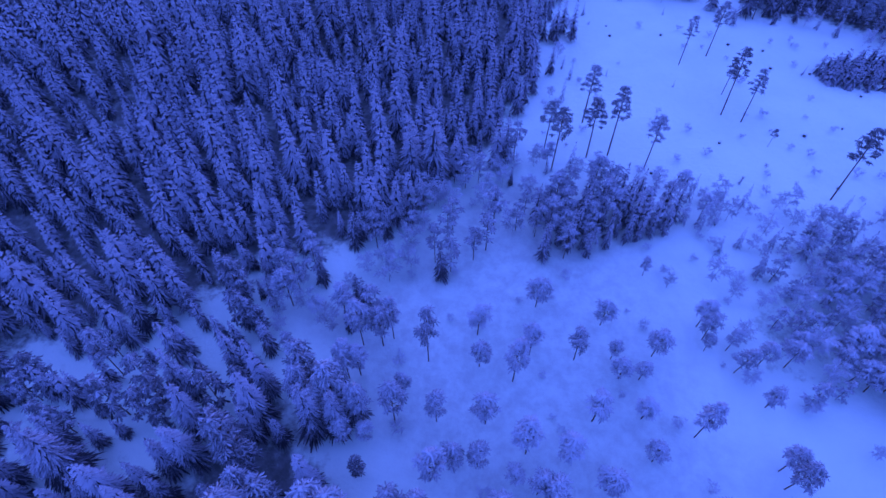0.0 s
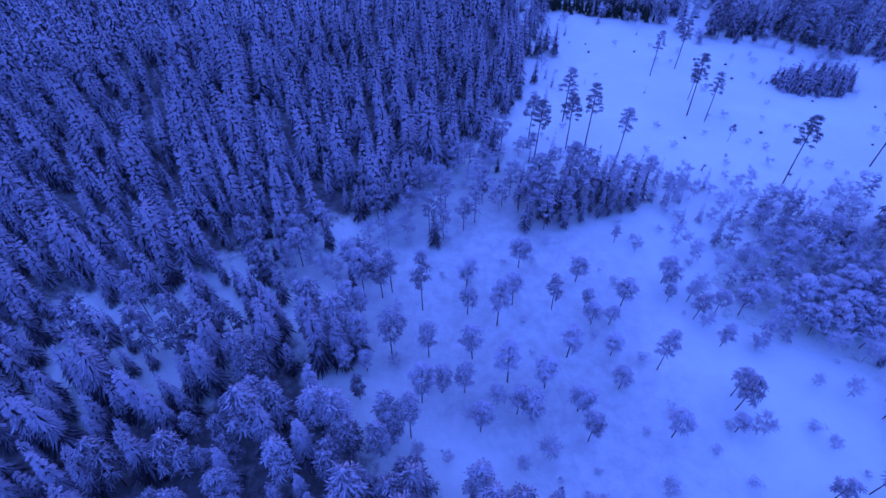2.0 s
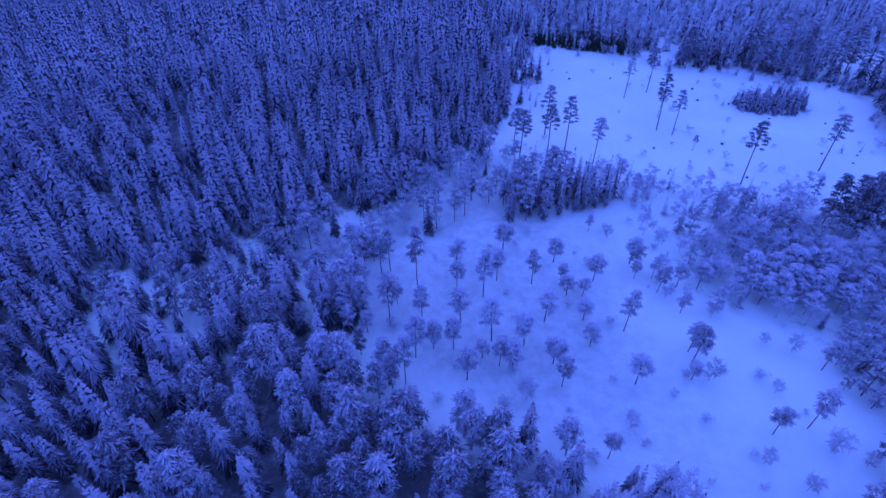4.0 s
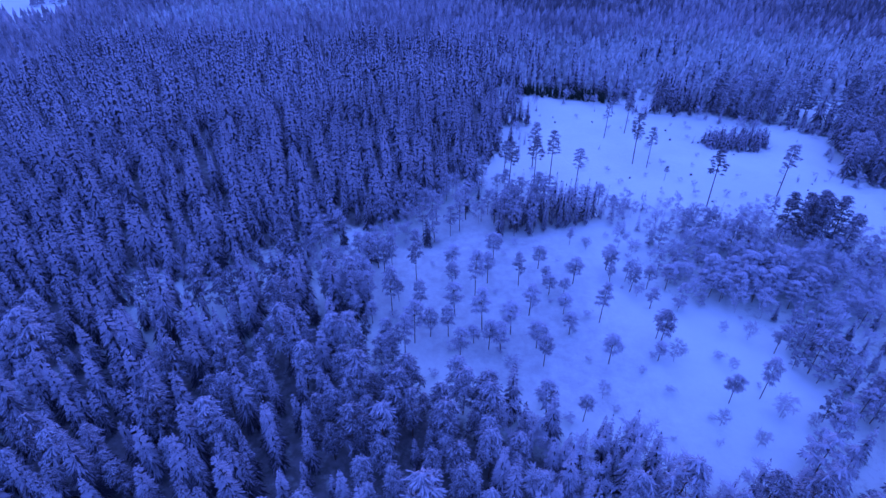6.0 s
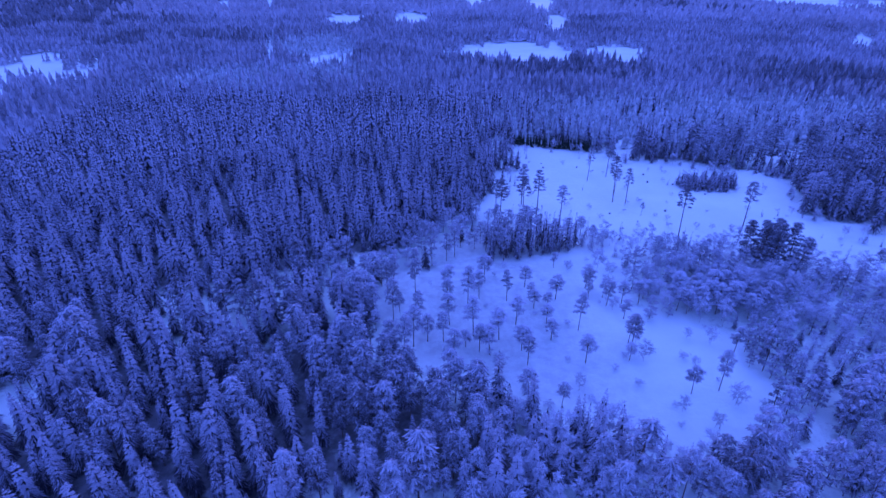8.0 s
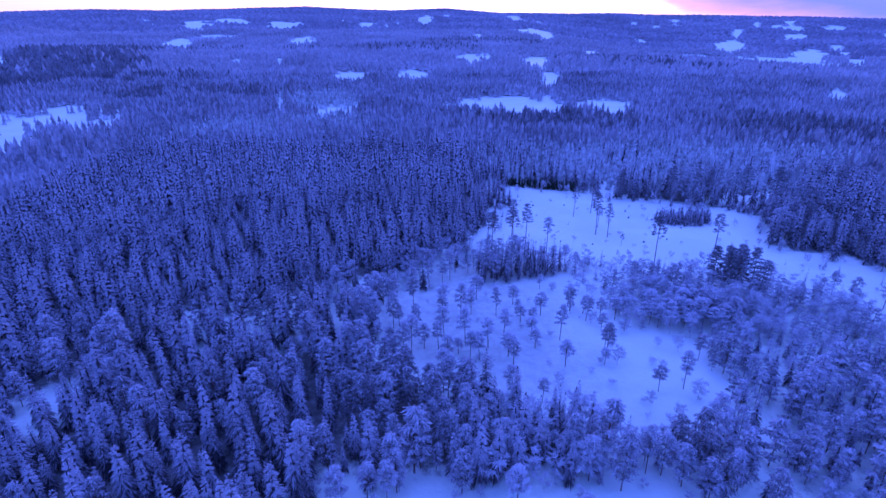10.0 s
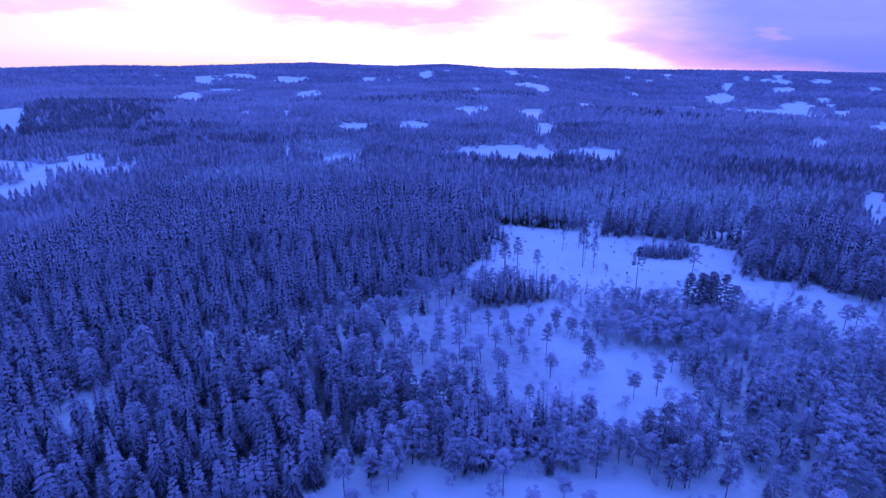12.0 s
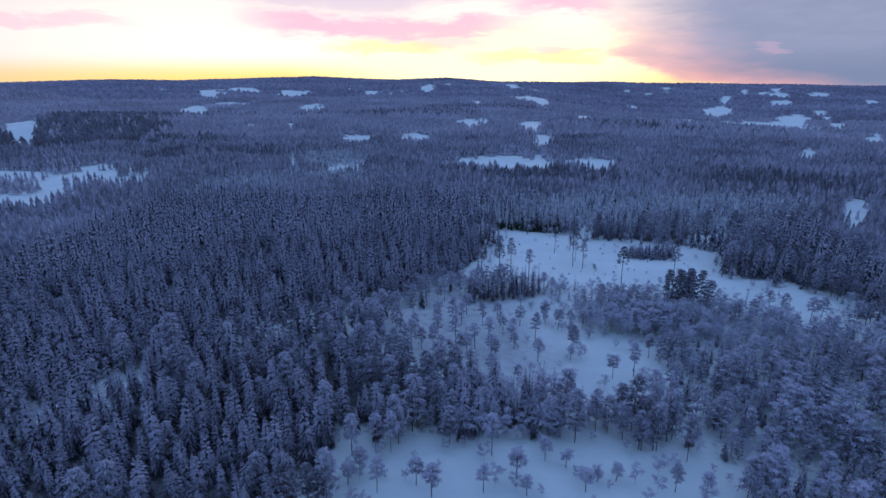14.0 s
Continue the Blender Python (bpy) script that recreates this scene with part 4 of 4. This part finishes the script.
# saplings scattered along the line where bog and clearing meet
sx_, sy_ = scatter(36, 125, 48, 92, 2.9, 86)
k = inside(SAPLING_STRIP, sx_, sy_) & ~fuzzy(COPSE, sx_, sy_) & (rng.uniform(0, 1, len(sx_)) < 0.2 + 0.4 * step(edge_gap(SAPLING_STRIP, sx_, sy_), 0, 7)) & (waves(sx_, sy_, 14, 87) > -0.7)
sx_, sy_ = sx_[k], sy_[k]
fir = rng.uniform(0, 1, len(sx_)) < 0.25
for x, y in zip(sx_[fir], sy_[fir]):
    q = rng.uniform(0.3, 0.6)
    copy_thing(sapling_models[rng.randint(0, 3)], Matrix()).matrix_basis = pose(x, y, float(height(x, y)), rng.normal(0, 3), rng.normal(0, 3), rng.uniform(0, 360)) @ Matrix.Diagonal((q, q, q, 1))
stuff("birch_saplings", mid_birch, birch_bark, twig_mat, pts3(sx_[~fir], sy_[~fir], 0.75), "slender frosted saplings between bog and clearing", "trees", 88, lo=0.5, hi=1.3)

# pale frosted birches and slim spruces in the belt between the bog and the nearest opening
BELT = [(14, 4), (36, 0), (50, -6), (60, -9), (63, -20), (48, -13), (30, -16), (12, -18)]
bx_, by_ = scatter(10, 66, -22, 8, 2.8, 89)
k = fuzzy(BELT, bx_, by_, 1.5) & (rng.uniform(0, 1, len(bx_)) < 0.8)
bx_, by_ = bx_[k], by_[k]
fir = rng.uniform(0, 1, len(bx_)) < 0.4
stuff("belt_birches", mid_birch, birch_bark, twig_mat, pts3(bx_[~fir], by_[~fir], 1.05), "pale frosted birches in the belt of trees below the bog", "trees", 94, lo=0.6, hi=1.3)
stuff("belt_spruces", slim_spruce, spruce_bark, frosted_mat, pts3(bx_[fir], by_[fir], 0.68), "slim frosted spruces among the birches of the belt", "trees", 95, lo=0.6, hi=1.2)

# close group of pines where the thicket meets the bog
KNOT = [(55, 42), (60, 50), (70, 52), (82, 47), (80, 37), (66, 38)]
kx, ky = scatter(50, 88, 34, 56, 3.0, 78)
k = fuzzy(KNOT, kx, ky, 2.0)
for x, y in zip(kx[k], ky[k]):
    q = rng.uniform(0.6, 0.95)
    copy_thing(pine_models[rng.randint(0, 4)], Matrix()).matrix_basis = pose(x, y, float(height(x, y)), rng.normal(0, 2), rng.normal(0, 2), rng.uniform(0, 360)) @ Matrix.Diagonal((q * 1.15, q * 1.15, q, 1))

# young spruces along the clearing's rim and here and there in it
qx, qy = scatter(5, 160, 48, 176, 3.0, 47)
d = edge_gap(CLEARING, qx, qy)
k = inside(CLEARING, qx, qy) & (rng.uniform(0, 1, len(qx)) < 0.42 * np.exp(-d / 4.5) + 0.012)
qx, qy, d = qx[k], qy[k], d[k]
for x, y, e in zip(qx, qy, d):
    small = rng.uniform(0, 1) < 0.4
    q = (rng.uniform(0.3, 0.6) if e < 8 else rng.uniform(0.12, 0.25)) * (1.0 if small else 1.5)
    src = sapling_models[rng.randint(0, 3)] if small else birch_models[rng.randint(0, 3)]
    copy_thing(src, Matrix()).matrix_basis = pose(x, y, float(height(x, y)), rng.normal(0, 4), rng.normal(0, 4), rng.uniform(0, 360)) @ Matrix.Diagonal((q, q, q, 1))
# loose edge of the forest along the bog
WEST_EDGE = [(-36, 60), (-22, 66), (-10, 84), (6, 94), (16, 86), (9, 66), (-2, 58), (-12, 52), (-20, 46), (-31, 47)]
ex, ey = scatter(-38, 18, 44, 96, 3.9, 48)
k = fuzzy(WEST_EDGE, ex, ey, 2.0) & (rng.uniform(0, 1, len(ex)) < 0.6)
for sx, sy, _ in solo:
    k &= np.hypot(ex - sx, ey - sy) > 1.8
ex, ey = ex[k], ey[k]
leafy = rng.uniform(0, 1, len(ex))
stuff("edge_pines", mid_pine, pine_bark, bog_pine_mat, pts3(ex, ey, 1.0)[leafy < 0.5], "slender snowy pines along the forest's loose edge", "trees", 49, lo=0.7, hi=1.15)
stuff("edge_spruces", mid_spruce, spruce_bark, spruce_mat, pts3(ex, ey, 0.8)[leafy > 0.72], "snowy spruces along the forest's loose edge", "trees", 50, lo=0.5, hi=1.1)
plant_birch = [(x, y, 0.95) for x, y, q in zip(ex, ey, leafy) if 0.5 <= q <= 0.72]
# low growth in the opening nearest to the end of the flight
nx, ny = scatter(-24, 72, -46, -14, 4.6, 53)
d = edge_gap(NEAR_OPEN, nx, ny)
k = inside(NEAR_OPEN, nx, ny) & (rng.uniform(0, 1, len(nx)) < 0.36 + 0.4 * np.exp(-d / 3.0))
plant_birch += [(x, y, rng.uniform(0.35, 0.8)) for x, y in zip(nx[k], ny[k])]
stuff("opening_birches", mid_birch, birch_bark, twig_mat, np.array(plant_birch), "low frosted birches and saplings on the open snow", "trees", 96, lo=0.85, hi=1.15)
# glade
dx_, dy_ = scatter(-72, -26, 20, 55, 4.3, 18)
k = inside(GLADE, dx_, dy_)
glade_pine = rng.uniform(0, 1, k.sum()) < 0.45
stuff("glade_spruces", mid_spruce, spruce_bark, frosted_mat, pts3(dx_[k], dy_[k], 0.95)[~glade_pine], "scattered snowy spruces in a small glade", "trees", 19, lo=0.5)
stuff("glade_pines", big_pine, pine_bark, pine_mat, pts3(dx_[k], dy_[k], 0.95)[glade_pine], "scattered snow-laden pines in a small glade", "trees", 99, lo=0.65, hi=1.1)

# far woods, coarser with distance
px, py = scatter(-210, 245, 155, 485, 3.9, 51)
k = np.zeros(len(px), bool)
for poly in PALE_WOODS:
    k |= fuzzy(poly, px, py, 14.0)
k &= ~any_open(px, py)
pale_young = [cone_shape(8, 1.9, 7, 5, 170 + q) for q in range(4)]
stuff("pale_young_wood", pale_young, birch_bark, pale_mat, pts3(px[k], py[k], 1.0), "pale frosted young wood beyond the clearing", "forest", 52, lo=0.7, hi=1.2)
far_small = [cone_shape(9.5, 2.0, 6, 3, 200 + k) for k in range(6)]
wx, wy = scatter(-620, 620, 60, 720, 3.7, 20)
pale = np.zeros(len(wx), bool)
for poly in PALE_WOODS:
    pale |= fuzzy(poly, wx, wy, 14.0)
in_field = inside(FIELD, wx, wy) & (waves(wx, wy, 90, 63) > 0.2) & (rng.uniform(0, 1, len(wx)) < 0.4)
k = wedge(wx, wy, 150, 780, 46) & ~(pale & (rng.uniform(0, 1, len(wx)) < 0.8)) & ~((np.abs(wx) < 190) & (wy < 240)) & ~any_open(wx, wy) & (~far_open(wx, wy) | in_field)
wx, wy = wx[k], wy[k]
dk = dark_stand(wx, wy)
stuff("dark_far_forest", far_small, spruce_bark, unfrosted_mat, pts3(wx[dk], wy[dk], 1.15), "darker far conifers with little frost", "forest", 61, lo=0.7, hi=1.25)
wx, wy = wx[~dk], wy[~dk]
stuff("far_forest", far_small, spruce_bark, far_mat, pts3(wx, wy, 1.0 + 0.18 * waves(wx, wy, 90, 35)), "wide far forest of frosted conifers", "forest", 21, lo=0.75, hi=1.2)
far_cone = [cone_shape(10, 4.0, 5, 2, 220 + k) for k in range(4)]
wx, wy = scatter(-1500, 1500, 300, 1900, 8.6, 22)
k = wedge(wx, wy, 780, 1900, 44) & ~far_open(wx, wy)
wx, wy = wx[k], wy[k]
dk = dark_stand(wx, wy)
stuff("dark_hill_forest", far_cone, spruce_bark, unfrosted_mat, pts3(wx[dk], wy[dk], 1.1), "dark conifers with little frost on a low hill", "forest", 62)
wx, wy = wx[~dk], wy[~dk]
stuff("distant_forest", far_cone, spruce_bark, distant_mat, pts3(wx, wy, 1.0), "distant frosted woods with haze in their colour", "forest", 23, lo=0.7, hi=1.3)
wx, wy = scatter(-3300, 3300, 900, 4600, 25, 24)
k = wedge(wx, wy, 1900, 4650, 44) & ~far_open(wx, wy)
wx, wy = wx[k], wy[k]
blunt = [cone_shape(11, 11, 6, 1, 240 + k) for k in range(3)]
stuff("hill_forest", blunt, spruce_bark, hill_mat, pts3(wx, wy, 1.0), "wooded skyline hills with haze in their colour", "forest", 25, lo=0.7, hi=1.3)
# woods behind and beside the flight
wx, wy = scatter(-420, 420, -420, 60, 6.2, 26)
k = ~any_open(wx, wy) & ~((np.abs(wx) < 190) & (wy > -46) & wedge(wx, wy, 0, 1e5, 45)) & ~(wedge(wx, wy, 150, 780, 46))
wx, wy = wx[k], wy[k]
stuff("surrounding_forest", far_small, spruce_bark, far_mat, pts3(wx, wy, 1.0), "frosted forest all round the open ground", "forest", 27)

# ---- snow-capped stumps left in the clearing ----
snow_mat, sg, sb = material("snow_cap")
sb.inputs["Roughness"].default_value = 0.7
sg.feed(sb.inputs["Base Color"], sg.mix(sg.noise(place_vec(sg), 3.0), (0.72, 0.76, 0.82), (0.84, 0.86, 0.9)))


def stump_thing():
    """A sawn stump with a rounded cap of snow."""
    ob = tagged(new("tree_stump"), "low sawn stump under a rounded cap of snow", "stump", "stumps of the clearing")
    ob.empty_display_size = 0.2
    v, f = rod([(0, 0, -0.2), (0, 0, 0.1), (0.01, 0, 0.45)], [0.3, 0.25, 0.24], 9)
    wood_part = new("wood", link_mesh("wood", v, f, [spruce_bark]))
    wood_part.parent = ob
    v, f = rod([(0, 0, 0.42), (0, 0, 0.5), (0, 0, 0.6), (0, 0, 0.66)], [0.3, 0.37, 0.28, 0.02], 9)
    cap = new("snow_cap", link_mesh("snow_cap", v, f, [snow_mat], smooth=True))
    cap.parent = ob
    return ob


stumps = stump_thing()
ux, uy = scatter(20, 130, 78, 150, 13.0, 72)
k = inside(CLEARING, ux, uy) & (edge_gap(CLEARING, ux, uy) > 5) & (rng.uniform(0, 1, len(ux)) < 0.3)
for n, (x, y) in enumerate(zip(ux[k], uy[k])):
    q = rng.uniform(0.8, 1.5)
    m = pose(x, y, float(height(x, y)), 0, 0, rng.uniform(0, 360)) @ Matrix.Diagonal((q, q, q, 1))
    if n == 0:
        stumps.matrix_basis = m
    else:
        copy_thing(stumps, Matrix()).matrix_basis = m
# low frosted bushes poking through the snow of bog and clearing
mx, my = scatter(-10, 150, -5, 150, 7.5, 73)
k = (inside(CLEARING, mx, my) | inside(BOG, mx, my)) & ~fuzzy(COPSE, mx, my) & (rng.uniform(0, 1, len(mx)) < 0.4)
low_bush = [birch_shape(2, 1.0, 5, 26, 300 + q, 0.05) for q in range(3)]
stuff("low_bushes", low_bush, birch_bark, twig_mat, pts3(mx[k], my[k], 0.8), "low frosted bushes poking through the snow", "bushes", 97, lean=0.05, lo=0.5, hi=1.3)
